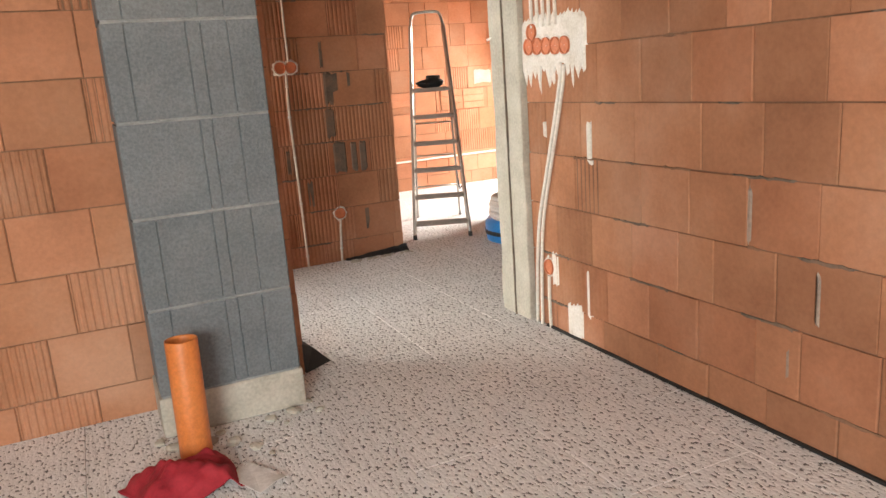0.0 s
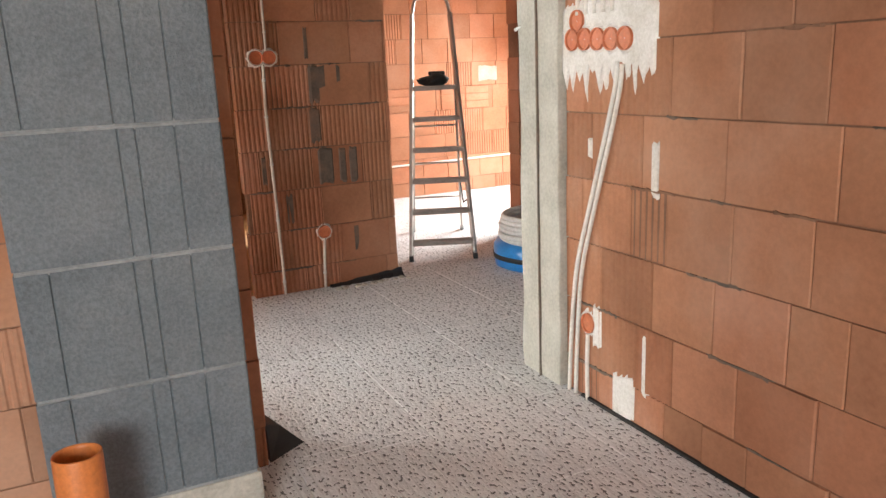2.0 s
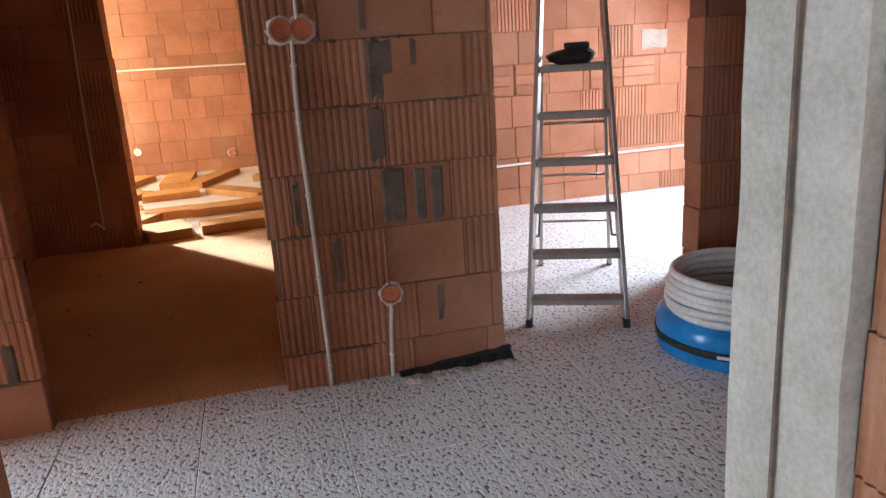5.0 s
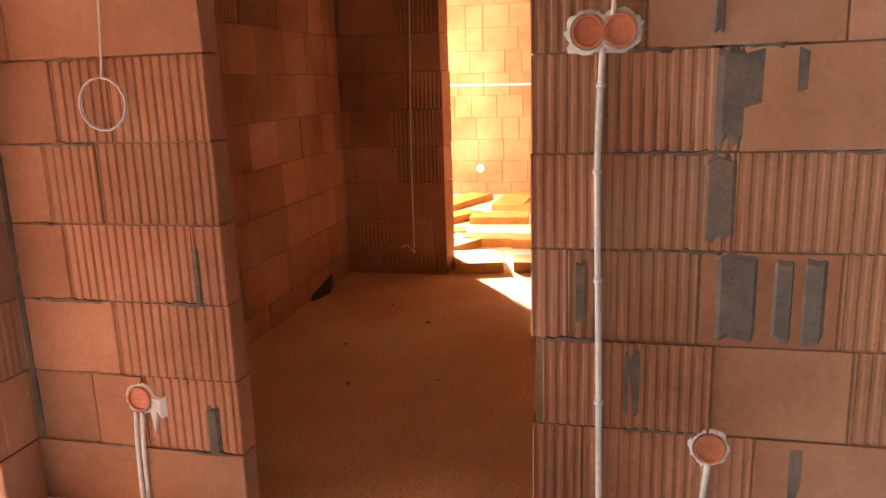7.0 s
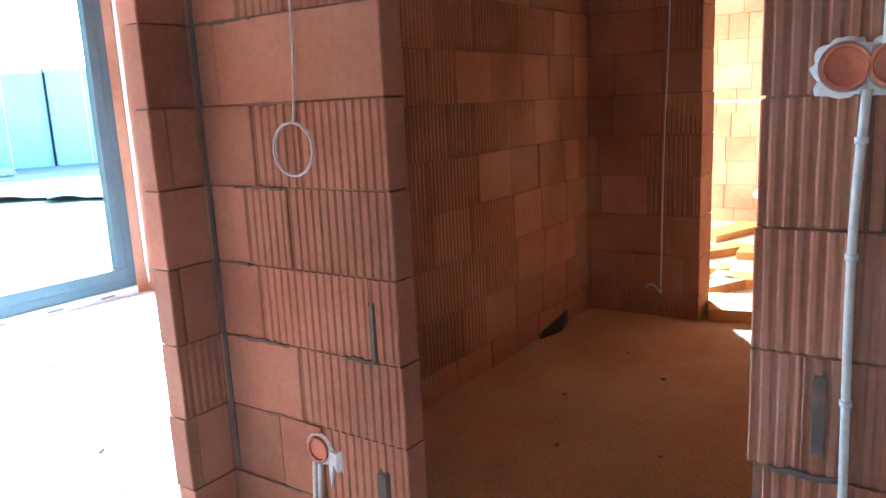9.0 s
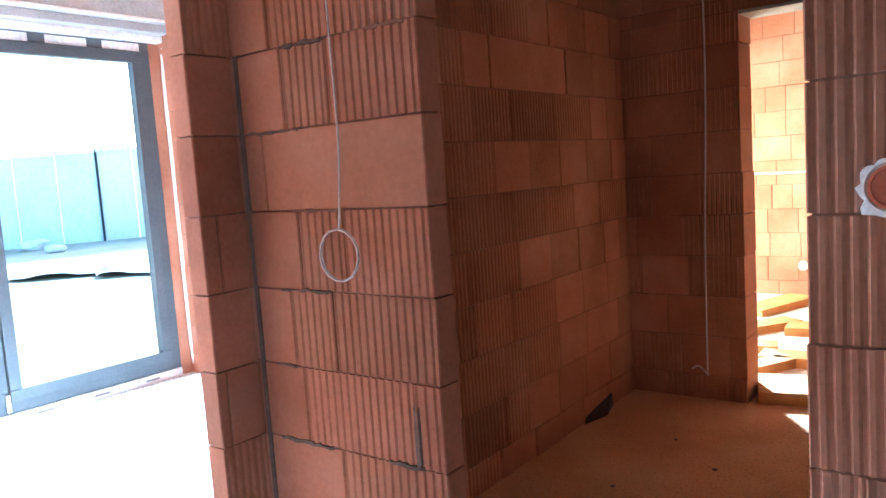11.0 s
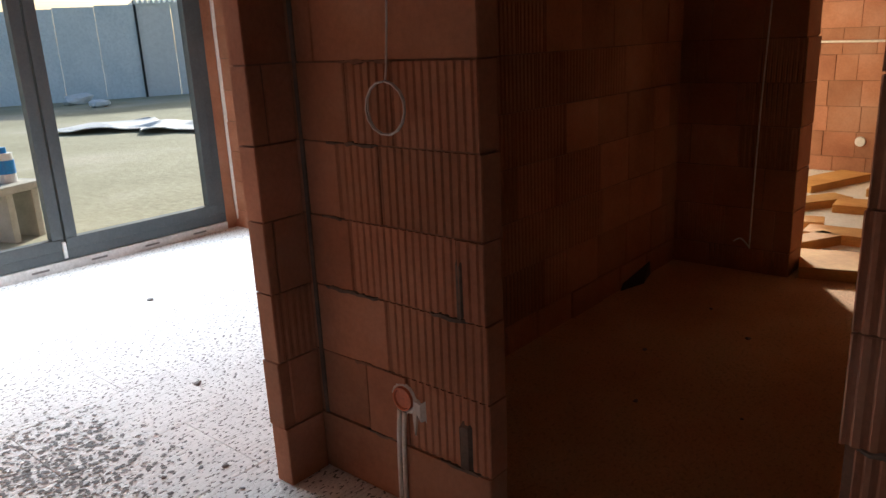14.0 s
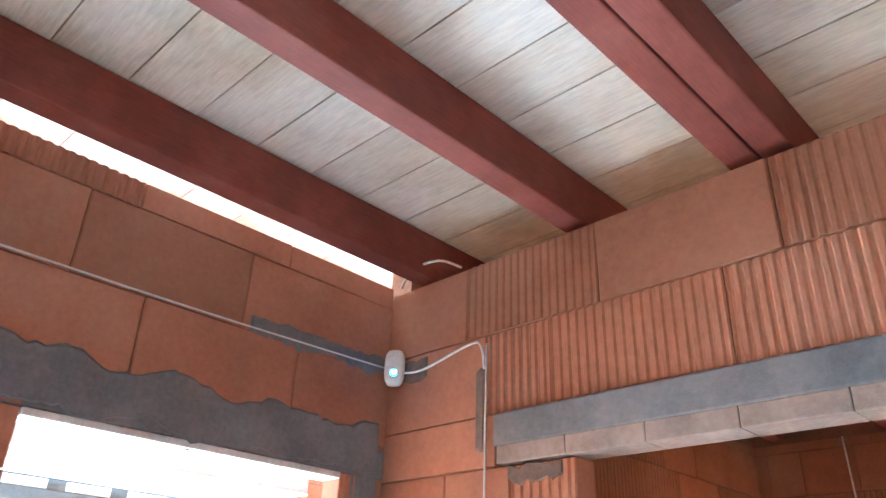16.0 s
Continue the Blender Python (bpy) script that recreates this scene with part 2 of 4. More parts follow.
def brick_wall(name, along, at, facing, a0, a1, z1, thick, holes=(), unit=0.375, groove=0.6, label="", seed=1, z0=0.0, first=FIRST, pitch=PITCH, layout=None):
    """A wall of clay blocks. along 'x' or 'y'; at: the plane of its front face, which looks to facing (+1 or -1) on the other axis."""
    rnd = random.Random(seed)
    if along == "x":
        m = pose(0, at, 0) if facing < 0 else pose(0, at, 0, 0, 0, 180)
        flip = 1 if facing < 0 else -1
    else:
        m = pose(at, 0, 0, 0, 0, 90) if facing > 0 else pose(at, 0, 0, 0, 0, -90)
        flip = 1 if facing > 0 else -1
    if flip < 0:
        a0, a1 = -a1, -a0
        holes = [(-h[1], -h[0], h[2], h[3]) for h in holes]
    # bed of mortar behind the joints, set back from faces and ends
    bm = bmesh.new()
    xs = sorted({a0, a1, *[v for h in holes for v in h[:2]]})
    xs = [x for x in xs if a0 <= x <= a1]
    zs = sorted({z0, z1, *[v for h in holes for v in h[2:]]})
    zs = [z for z in zs if z0 <= z <= z1]
    inside = lambda x, z: a0 < x < a1 and z0 < z < z1 and not any(h[0] < x < h[1] and h[2] < z < h[3] for h in holes)
    for i in range(len(xs) - 1):
        for j in range(len(zs) - 1):
            if inside((xs[i] + xs[i + 1]) / 2, (zs[j] + zs[j + 1]) / 2):
                zc = (zs[j] + zs[j + 1]) / 2
                l = xs[i] + (0 if inside(xs[i] - 0.001, zc) else 0.012)
                r = xs[i + 1] - (0 if inside(xs[i + 1] + 0.001, zc) else 0.012)
                xc = (xs[i] + xs[i + 1]) / 2
                top = zs[j + 1] - (0 if inside(xc, zs[j + 1] + 0.001) else 0.006)
                box(bm, l, r, 0.0085, thick - 0.0085, zs[j] + (0 if zs[j] == z0 or inside(xc, zs[j] - 0.001) else 0.006), top)
    core = link_mesh(name, bm, MORTAR)
    core.matrix_basis = m
    tagged(core, label, "wall", kind="structure")
    # blocks
    k, z = 0, z0
    while z < z1 - 0.02:
        top = min(z1, first + pitch * k)
        while top <= z + 0.01:
            k += 1
            top = min(z1, first + pitch * k)
        shift = (k % 2) * unit / 2 + rnd.uniform(-0.05, 0.05)
        x = a0 - shift
        given = list(layout[k % len(layout)]) if layout else None
        if given:
            x = a0
        while x < a1 - 1e-6:
            w = unit * rnd.choice((1, 1, 1, 1, 0.66, 1.0, 1.33))
            if given:
                end, flag = given.pop(0)
                w = end - x
            spans = [(max(x, a0), min(x + w, a1))] if min(x + w, a1) > max(x, a0) else []
            cuts = sorted({z, top, *[v for h in holes for v in h[2:] if z < v < top]})
            share = groove(flip * (x + w / 2)) if callable(groove) else groove
            kind = bool(flag) if layout else rnd.random() < share
            for zz0, zz1 in zip(cuts, cuts[1:]):
                sp = list(spans)
                for h in holes:
                    if h[2] < (zz0 + zz1) / 2 < h[3]:
                        sp = subtract(sp, h[0], h[1])
                for s0, s1 in sp:
                    if s1 - s0 < 0.012 or zz1 - zz0 < 0.02:
                        continue
                    gap = 0.0028
                    full = abs((s1 - s0) - w) < 1e-6
                    ln = (round(w, 3) if full else round(s1 - s0, 2)) - gap
                    me = brick_mesh(ln, zz1 - zz0 - 0.006, thick, kind, BRICK)
                    ob = new("brick", me)
                    ob.parent = core
                    ob.matrix_basis = pose((s0 + s1) / 2, rnd.uniform(-0.004, 0.004), zz0 + 0.003, rnd.uniform(-0.4, 0.4), rnd.uniform(-0.25, 0.25), rnd.uniform(-0.45, 0.45))
            x += w
        z = top
        k += 1
    return core


def plain(name, x0, x1, y0, y1, z0, z1, material, label, category="wall"):
    return tagged(link_mesh(name, boxed(x0, x1, y0, y1, z0, z1), material), label, category, kind="structure")


# ---- the shell ----
TOP = 2.95
TOP_COURSES = [[(-0.04, 0), (1.5, 0), (2.125, 0)], [(-0.04, 0), (0.2, 1), (0.72, 1), (1.3, 1), (2.125, 0)], [(-0.12, 0), (0.37, 1), (0.87, 0), (1.4, 1), (2.125, 0)]]
# the blocks of each course of the pier: where each one ends, and whether it is grooved
PIER = [[(-0.1, 0), (0.27, 0)], [(-0.24, 0), (-0.06, 0), (0.27, 1)], [(-0.13, 0), (0.27, 1)], [(-0.27, 0), (0.17, 1), (0.27, 1)], [(-0.30, 0), (-0.12, 1), (0.27, 1)],
        [(-0.24, 0), (-0.05, 1), (0.27, 1)], [(-0.37, 0), (0.27, 0)], [(-0.26, 0), (-0.07, 1), (0.27, 1)], [(-0.3, 0), (0.27, 1)], [(-0.2, 0), (0.05, 0), (0.27, 1)]]
plain("floor", -2.6, 2.28, -2.6, 3.25, -0.25, -0.006, FLOOR, "pale foamed screed floor speckled with dark pits", "floor")
plain("floor_hall", -4.15, 5.5, 3.25, 5.40, -0.25, -0.006, FLOOR, "pale foamed screed floor of the hall", "floor")
plain("floor_living", -4.15, -0.56, 5.40, 8.8, -0.25, 0.0, FLOOR, "pale screed floor in front of the window", "floor")
# same screed under dust; its orange tint paints in light from the brick
plain("floor_dark_room", -0.56, 1.9, 5.40, 8.55, -0.25, 0.0, FLOOR_DUSTY_BOUNCE, "dusty screed floor of the dark room, tinted with orange bounce light", "floor")
plain("floor_far", -1.4, 3.0, 8.55, 12.2, -0.25, 0.0, FLOOR, "pale sunlit screed floor strewn with timber", "floor")
plain("floor_back", 1.9, 5.5, 5.40, 8.5, -0.25, 0.0, FLOOR, "bright pale screed floor behind the ladder", "floor")

brick_wall("wall_right", "y", 2.03, -1, -2.6, 3.27, TOP, 0.25, unit=0.28, groove=lambda a: 0.95 if a > 2.72 else 0.0, seed=3, label="orange clay block wall with thin joints and chased conduits")
brick_wall("wall_chimney", "x", 3.25, -1, -2.6, 0.755, TOP, 0.24, unit=0.30, groove=0.3, seed=5, label="orange clay block wall behind the chimney")
brick_wall("wall_hall_pier", "x", 5.32, -1, -0.56, 0.270, 2.29, 0.085, layout=PIER, seed=8, first=0.22, pitch=0.2425, label="narrow clay block pier with grooved blocks beside the doorway")
brick_wall("wall_hall_east", "x", 5.32, -1, 1.165, 2.125, 2.29, 0.085, unit=0.33, groove=lambda a: 1.0 if a < 1.5 else 0.4, seed=9, first=0.155, pitch=0.2475, label="thin clay block partition with grooved blocks and mortar smears")
brick_wall("wall_hall_top", "x", 5.32, -1, -0.56, 2.125, TOP, 0.085, layout=TOP_COURSES, seed=10, z0=2.29, first=2.44, pitch=0.25, holes=[(0.0, 1.42, 2.0, 2.44)], label="clay block courses above the doorway")
brick_wall("wall_side", "y", -0.475, 1, 3.49, 5.318, TOP + 0.02, 0.085, first=0.22, pitch=0.2425, holes=[(4.22, 5.145, -1, 2.30)], unit=0.5, groove=lambda a: 0.35 if a < 5.1 else 0.1, seed=9, label="thin clay block partition with a wide opening")
brick_wall("wall_dark_left", "y", -0.495, 1, 5.41, 8.35, TOP, 0.12, unit=0.33, groove=lambda a: 0.8 if a < 7.3 else 0.3, seed=12, label="dim clay block wall of the dark room")
brick_wall("wall_dark_far", "x", 8.35, -1, -0.6, 1.9, TOP, 0.25, holes=[(0.225, 1.2, -1, 2.32)], unit=0.3, groove=0.4, seed=13, label="dark clay block wall with a doorway to the sunlit room")
brick_wall("wall_dark_right", "y", 1.9, -1, 5.41, 8.35, TOP, 0.12, unit=0.5, groove=0.4, seed=14, label="clay block partition between two rooms")
brick_wall("wall_far_back", "x", 12.05, -1, -1.4, 3.0, TOP, 0.25, unit=0.3, groove=0.0, seed=15, label="sunlit orange clay block wall")
brick_wall("wall_far_left", "y", -1.4, 1, 8.6, 12.05, TOP, 0.25, holes=[(9.4, 11.9, 0.1, 2.4)], unit=0.5, groove=0.3, seed=16, label="clay block outer wall with a tall window opening")
brick_wall("wall_far_right", "y", 3.0, -1, 8.6, 12.3, TOP, 0.25, unit=0.5, groove=0.3, seed=17, label="clay block outer wall")
brick_wall("wall_back_far", "x", 8.2, -1, 2.02, 5.5, TOP, 0.25, unit=0.3, groove=0.15, seed=18, label="orange clay block wall behind the ladder")
brick_wall("wall_stub", "x", 5.88, -1, 3.435, 5.5, TOP, 0.16, unit=0.3, groove=0.3, seed=19, label="shaded clay block wall beside the passage")
brick_wall("wall_outer_east", "y", 5.5, -1, 3.4, 8.45, TOP, 0.25, holes=[(6.05, 7.45, 0.2, 2.45)], unit=0.5, groove=0.3, seed=20, label="clay block outer wall with a window opening")
brick_wall("wall_niche", "x", 3.40, 1, 2.28, 5.5, TOP, 0.24, unit=0.5, groove=0.3, seed=21, label="clay block wall of the side niche")
brick_wall("wall_west", "y", -3.70, 1, 3.49, 8.8, TOP, 0.45, holes=[(4.2, 7.35, 0.0, 2.90)], unit=0.3, groove=0.3, seed=22, label="thick clay block outer wall round the large window")
brick_wall("wall_living_north", "x", 8.8, -1, -4.8, -0.6, TOP, 0.25, unit=0.5, groove=0.3, seed=23, label="clay block wall of the living room")
brick_wall("wall_living_south", "x", 3.49, 1, -4.8, -2.6, TOP, 0.24, unit=0.5, groove=0.3, seed=24, label="clay block wall of the living room")
brick_wall("wall_south", "x", -2.6, 1, -2.85, 2.28, TOP, 0.25, holes=[(-2.4, 0.6, 0.4, 2.6)], unit=0.5, groove=0.3, seed=25, label="clay block outer wall with a wide opening")
brick_wall("wall_start_left", "y", -2.6, 1, -2.6, 3.25, TOP, 0.25, unit=0.5, groove=0.3, seed=26, label="clay block wall")


# ---- ceiling: boards on red beams ----
bm = bmesh.new()
y = -2.8
rnd = random.Random(4)
while y < 12.3:
    box(bm, -4.9, 5.75, y, y + 0.196, TOP + 0.19 + rnd.uniform(0, 0.003), TOP + 0.215)
    y += 0.2
tagged(link_mesh("ceiling", bm, BOARD), "whitish weathered deck boards laid over the beams", "ceiling", kind="structure")
plain("roof", -4.95, 5.8, -2.9, 12.4, TOP + 0.215, TOP + 0.3, MORTAR, "roof deck above the boards", "roof")
for x in (-3.1, -2.5, -1.9, -1.3, -0.9, -0.39, 0.235, 0.76, 0.845, 1.36, 1.9, 2.5, 3.1, 3.7, 4.3, 4.9):
    ob = link_mesh("ceiling_beam", boxed(x, x + 0.08, -2.85, 12.3, TOP + 0.022, TOP + 0.188, 0.006), BEAM)
    tagged(ob, "red-brown stained timber ceiling beam", "beam", "ceiling beams", kind="structure")


# ---- fixed work on the walls ----
def to_wall(plane, at):
    """Maps (along, out of the wall, up) into the world; 'y' faces -y, 'x-' faces -x, 'x+' faces +x."""
    if plane == "y":
        return lambda a, d, z: Vector((a, at - d, z))
    if plane == "x-":
        return lambda a, d, z: Vector((at - d, a, z))
    return lambda a, d, z: Vector((at + d, a, z))


def ragged_patch(name, plane, at, a0, a1, z0, z1, material, rag=0.015, drips=0, label="", out=0.004, seed=1):
    """A thin smear with an uneven outline, some with drips along its lower edge."""
    r, f = random.Random(seed), to_wall(plane, at)
    n = max(4, int((a1 - a0) / 0.02))
    pts = []
    for i in range(n + 1):
        a = a0 + (a1 - a0) * i / n
        low = z0 + r.uniform(-rag, rag) * (0.25 if rag > 0.018 else 1) + (rag * 1.2 * noise.noise(Vector((a * 7, seed, 0))) if rag > 0.018 else 0)
        if drips and i % 2:
            low -= r.uniform(0, drips)
        pts.append((a, low, z1 + r.uniform(-rag, rag) * (0.25 if rag > 0.018 else 1) + (rag * 1.4 * noise.noise(Vector((a * 6, seed, 5))) if rag > 0.018 else 0)))
    bm = bmesh.new()
    cols = []
    for i, (a, lo, hi) in enumerate(pts):
        e = r.uniform(0.82, 0.95) if i in (0, n) else 1
        m = (lo + hi) / 2
        a += r.uniform(-0.006, 0.006)
        zs = [m + (lo - m) * e, m + (lo - m) * e * 0.8, m + (hi - m) * e * 0.8, m + (hi - m) * e]
        ds = [-0.007, out, out, -0.007]
        if i in (0, n):
            ds = [-0.007] * 4
        cols.append([bm.verts.new(f(a, d, z)) for d, z in zip(ds, zs)])
    for c, d in zip(cols, cols[1:]):
        for k in range(3):
            bm.faces.new((c[k], d[k], d[k + 1], c[k + 1]))
        bm.faces.new((c[3], d[3], d[0], c[0]))
    ob = link_mesh(name, bm, material)
    return tagged(ob, label, "plaster patch", kind="structure")


def cup(bm, plane, at, a, z, r=0.036, depth=0.045):
    """An open round junction cup with a rim, set into the wall."""
    f = to_wall(plane, at)
    prof = [(r * 1.1, -0.01), (r * 1.1, 0.012), (r * 0.95, 0.012), (r * 0.9, 0.005), (r * 0.35, 0.0045), (0.002, 0.0045)]
    rings = [[bm.verts.new(f(a + q * math.cos(k * math.pi / 10), d, z + q * math.sin(k * math.pi / 10))) for k in range(20)] for q, d in prof]
    for g, h in zip(rings, rings[1:]):
        for k in range(20):
            bm.faces.new((g[k], g[(k + 1) % 20], h[(k + 1) % 20], h[k]))
    return bm


def junction(plane, at, spots, seed, label):
    root = thing("junction_box", label, "junction box")
    a, z = spots[0]
    for a, z in spots:
        part("cup", cup(bmesh.new(), plane, at, a, z), BOXM, root)
        f = to_wall(plane, at)
        r = random.Random(seed + int(a * 100))
        bm = bmesh.new()
        rings = [[], [], []]
        for k in range(40):
            t = 2 * math.pi * k / 40
            for ring, q, d in ((0, 0.039, -0.004), (1, 0.045, 0.005), (2, 0.049 + max(0.0, noise.noise(Vector((math.cos(t) * 2.2, math.sin(t) * 2.2, seed * 1.3 + a)))) * 0.018 + r.uniform(0, 0.008), -0.002)):
                rings[ring].append(bm.verts.new(f(a + q * math.cos(t), d, z + q * math.sin(t))))
        for g, h in zip(rings, rings[1:]):
            for k in range(40):
                bm.faces.new((g[k], g[(k + 1) % 40], h[(k + 1) % 40], h[k]))
        part("plaster_collar", bm, PLASTER, root, "splashed white plaster collar")
    return root


def conduit(points, r, label, material=None, clips=0, name="conduit"):
    ob = link_mesh(name, tube(bmesh.new(), smooth_line(points, 5), r, 8), material or CONDUIT)
    tagged(ob, label, "cable" if name == "cable" else "conduit")
    if clips:
        pts = smooth_line(points, 5)
        for i in range(clips):
            p = pts[int((i + 0.7) * (len(pts) - 1) / clips)]
            q = Vector((0, 0, 0.006))
            part("clip", tube(bmesh.new(), [p - q, p + q], r * 1.35, 8), WHITEP, ob)
    return ob


# partition with the doorway: double box, single box, conduits, smears, lintel
W = 5.32
junction("y", W, [(1.31, 1.44), (1.385, 1.44)], 3, "two joined salmon junction cups in splashed plaster")
junction("y", W, [(1.635, 0.365)], 5, "round salmon junction cup in white plaster, low on the wall")
conduit([(1.345, W - 0.006, 1.40), (1.336, W - 0.007, 1.1), (1.345, W - 0.007, 0.6), (1.352, W - 0.007, 0.0)], 0.0085, "pale ribbed conduit running down to the floor", clips=5)
conduit([(1.37, W - 0.004, 1.475), (1.372, W - 0.004, 1.9), (1.365, W - 0.004, TOP)], 0.007, "pale conduit running up to the ceiling", clips=3)
conduit([(1.632, W - 0.006, 0.325), (1.62, W - 0.007, 0.18), (1.612, W - 0.007, 0.0)], 0.0085, "short pale conduit below a junction cup", clips=1)
for i, (a0, a1, z0, z1) in enumerate([(1.60, 1.73, 1.16, 1.40), (1.77, 1.83, 1.16, 1.40), (1.585, 1.68, 0.91, 1.15), (1.62, 1.74, 0.66, 0.9), (1.76, 1.82, 0.66, 0.9), (1.83, 1.89, 0.66, 0.9), (1.40, 1.46, 0.43, 0.63), (1.82, 1.87, 0.2, 0.4), (1.28, 1.31, 0.68, 0.88), (1.59, 1.63, 1.42, 1.62)]):
    ragged_patch("mortar_smear", "y", W, a0, a1, z0, z1, PATCH, 0.012, 0, "dark grey mortar smeared over a joint", 0.003, 40 + i)
# mortar fillings; the last, tall strip paints the shade in the pier's corner
for i, (a0, a1, z0, z1) in enumerate([(0.16, 0.195, 0.69, 0.89), (0.14, 0.2, 0.2, 0.38), (-0.08, -0.04, 2.32, 2.6), (-0.42, -0.28, 2.6, 2.68), (-0.47, -0.445, 0.1, 2.3)]):
    ragged_patch("mortar_smear", "y", W, a0, a1, z0, z1, PATCH, 0.008, 0, "grey mortar between two blocks, or in the corner a painted shade strip", 0.003, 60 + i)
junction("y", W, [(-0.072, 0.388)], 7, "round salmon junction cup in white plaster, low on the pier")
ragged_patch("plaster_splash", "y", W, -0.05, 0.02, 0.33, 0.4, PLASTER, 0.012, 0.06, "white plaster splash beside a junction cup", 0.004, 71)
for dx in (0.0, 0.022):
    conduit([(-0.09 + dx, W - 0.006, 0.345), (-0.1 + dx, W - 0.008, 0.2), (-0.105 + dx, W - 0.008, 0.0)], 0.0075, "pale conduit running down to the floor", clips=0)
root = link_mesh("cable", tube(bmesh.new(), smooth_line([(-0.03, W - 0.008, 2.66), (-0.035, W - 0.008, 2.0), (-0.03, W - 0.01, 1.65), (-0.045, W - 0.012, 1.44), (-0.055, W - 0.012, 1.375)], 6) + [Vector((-0.055 + 0.075 * math.sin(k * 0.42) * (1 + 0.03 * math.sin(k)), W - 0.014 - 0.0002 * k, 1.302 + 0.075 * math.cos(k * 0.42))) for k in range(46)], 0.003, 6), WHITEP)
tagged(root, "thin white cable hanging down and coiled in a loop", "cable")
conduit([(-0.41, W - 0.012, 2.64), (-0.3, W - 0.012, 2.63), (-0.1, W - 0.012, 2.67), (-0.05, W - 0.012, 2.655), (-0.035, W - 0.012, 2.58)], 0.004, "white cable from the sensor bending round the corner", WHITEP, name="cable")
conduit([(-0.455, W - 0.02, 2.66), (-0.462, 4.6, 2.65), (-0.462, 4.09, 2.65), (-0.462, 3.5, 2.65)], 0.003, "thin white cable strung along the wall", WHITEP, name="cable")
conduit([(-0.42, W - 0.02, 2.95), (-0.36, W - 0.03, 3.0), (-0.25, W - 0.01, 3.01), (-0.17, W + 0.02, 2.97)], 0.0045, "white cable arching over the wall top", WHITEP, name="cable")

# mortar squeezed out of the bed joints
rnd = random.Random(77)
for first, pitch, a0, a1, plane, at in ((0.22, 0.2425, -0.46, 0.25, "y", W), (0.155, 0.2475, 1.18, 2.11, "y", W), (FIRST, PITCH, 0.6, 3.2, "x-", 2.03)):
    for c in range(9):
        z = first + c * pitch
        a = a0 + rnd.uniform(0, 0.25)
        while a < a1 - 0.12 and z < 2.25:
            l = min(rnd.uniform(0.08, 0.3), a1 - a)
            ragged_patch("joint_mortar", plane, at, a, a + l, z - 0.007, z + 0.004, PATCH if rnd.random() < 0.6 else MORTAR, 0.0045, 0, "mortar squeezed out of a bed joint", rnd.uniform(0.001, 0.005), 200 + c)
            a += l + rnd.uniform(0.1, 0.7)

# concrete lintels
root = thing("lintel", "grey concrete lintel over ribbed clay shells above the doorway", "lintel", kind="structure")
bm = bmesh.new()
box(bm, 0.0, 1.42, W - 0.012, W + 0.089, 2.345, 2.439, 0.006)
part("concrete_band", bm, CONC_DARK, root, "grey concrete band")
for i in range(6):
    part("clay_shell", boxed(0.012 + i * 0.234, 0.012 + i * 0.234 + 0.2325, W - 0.011, W + 0.091, 2.295, 2.346, 0.003), SHELL, root, "plaster-smeared clay lintel shell")
ragged_patch("mortar_smear", "y", W, 0.03, 0.24, 2.24, 2.288, PATCH, 0.01, 0, "mortar bed under the lintel", 0.003, 78)
bm = bmesh.new()
box(bm, -0.562, -0.470, 4.1, 5.317, 2.301, 2.39, 0.006)
tagged(link_mesh("lintel", bm, CONC_DARK), "dark grey concrete lintel above the wide opening", "lintel", kind="structure")
ragged_patch("concrete_smear", "x+", -0.475, 3.75, 5.3, 2.3, 2.46, CONC_DARK, 0.03, 0, "dark grey concrete smeared over the lintel", 0.009, 79)
ragged_patch("concrete_smear", "x+", -0.475, 5.2, 5.31, 2.1, 2.38, CONC_DARK, 0.03, 0.02, "grey concrete smear in the corner", 0.004, 80)
ragged_patch("concrete_smear", "x+", -0.475, 4.75, 5.31, 2.64, 2.70, CONC_DARK, 0.02, 0.02, "grey mortar smear along a joint", 0.003, 81)
tagged(link_mesh("soffit_plaster", boxed(-0.558, -0.468, 4.22, 5.145, 2.279, 2.2985, 0.004), PLASTER), "white plaster under the lintel of the opening", "plaster", kind="structure")
tagged(link_mesh("door_head", boxed(0.215, 1.2, 8.352, 8.598, 2.30, 2.3195, 0.004), CONC), "pale concrete soffit over the far doorway", "lintel", kind="structure")

# sensor with a small blue display in the corner
root = thing("sensor", "small white plastic sensor with a blue display in the corner", "sensor", pose(-0.42, W - 0.028, 2.655, 0, 0, 40))
bm = bmesh.new()
bmesh.ops.create_uvsphere(bm, u_segments=20, v_segments=14, radius=1, matrix=Matrix.Diagonal((0.034, 0.02, 0.062, 1)))
for v in bm.verts:
    q = Vector((v.co.x / 0.034, v.co.y / 0.02, v.co.z / 0.062))
    v.co *= 1 / max(1e-6, (abs(q.x) ** 3.5 + abs(q.y) ** 3.5 + abs(q.z) ** 3.5) ** (1 / 3.5))
for fc in bm.faces:
    fc.smooth = True
part("housing", bm, WHITEP, root)
part("display", boxed(-0.009, 0.009, -0.0215, -0.015, -0.03, -0.012, 0.002), GLOW, root, "glowing blue display")

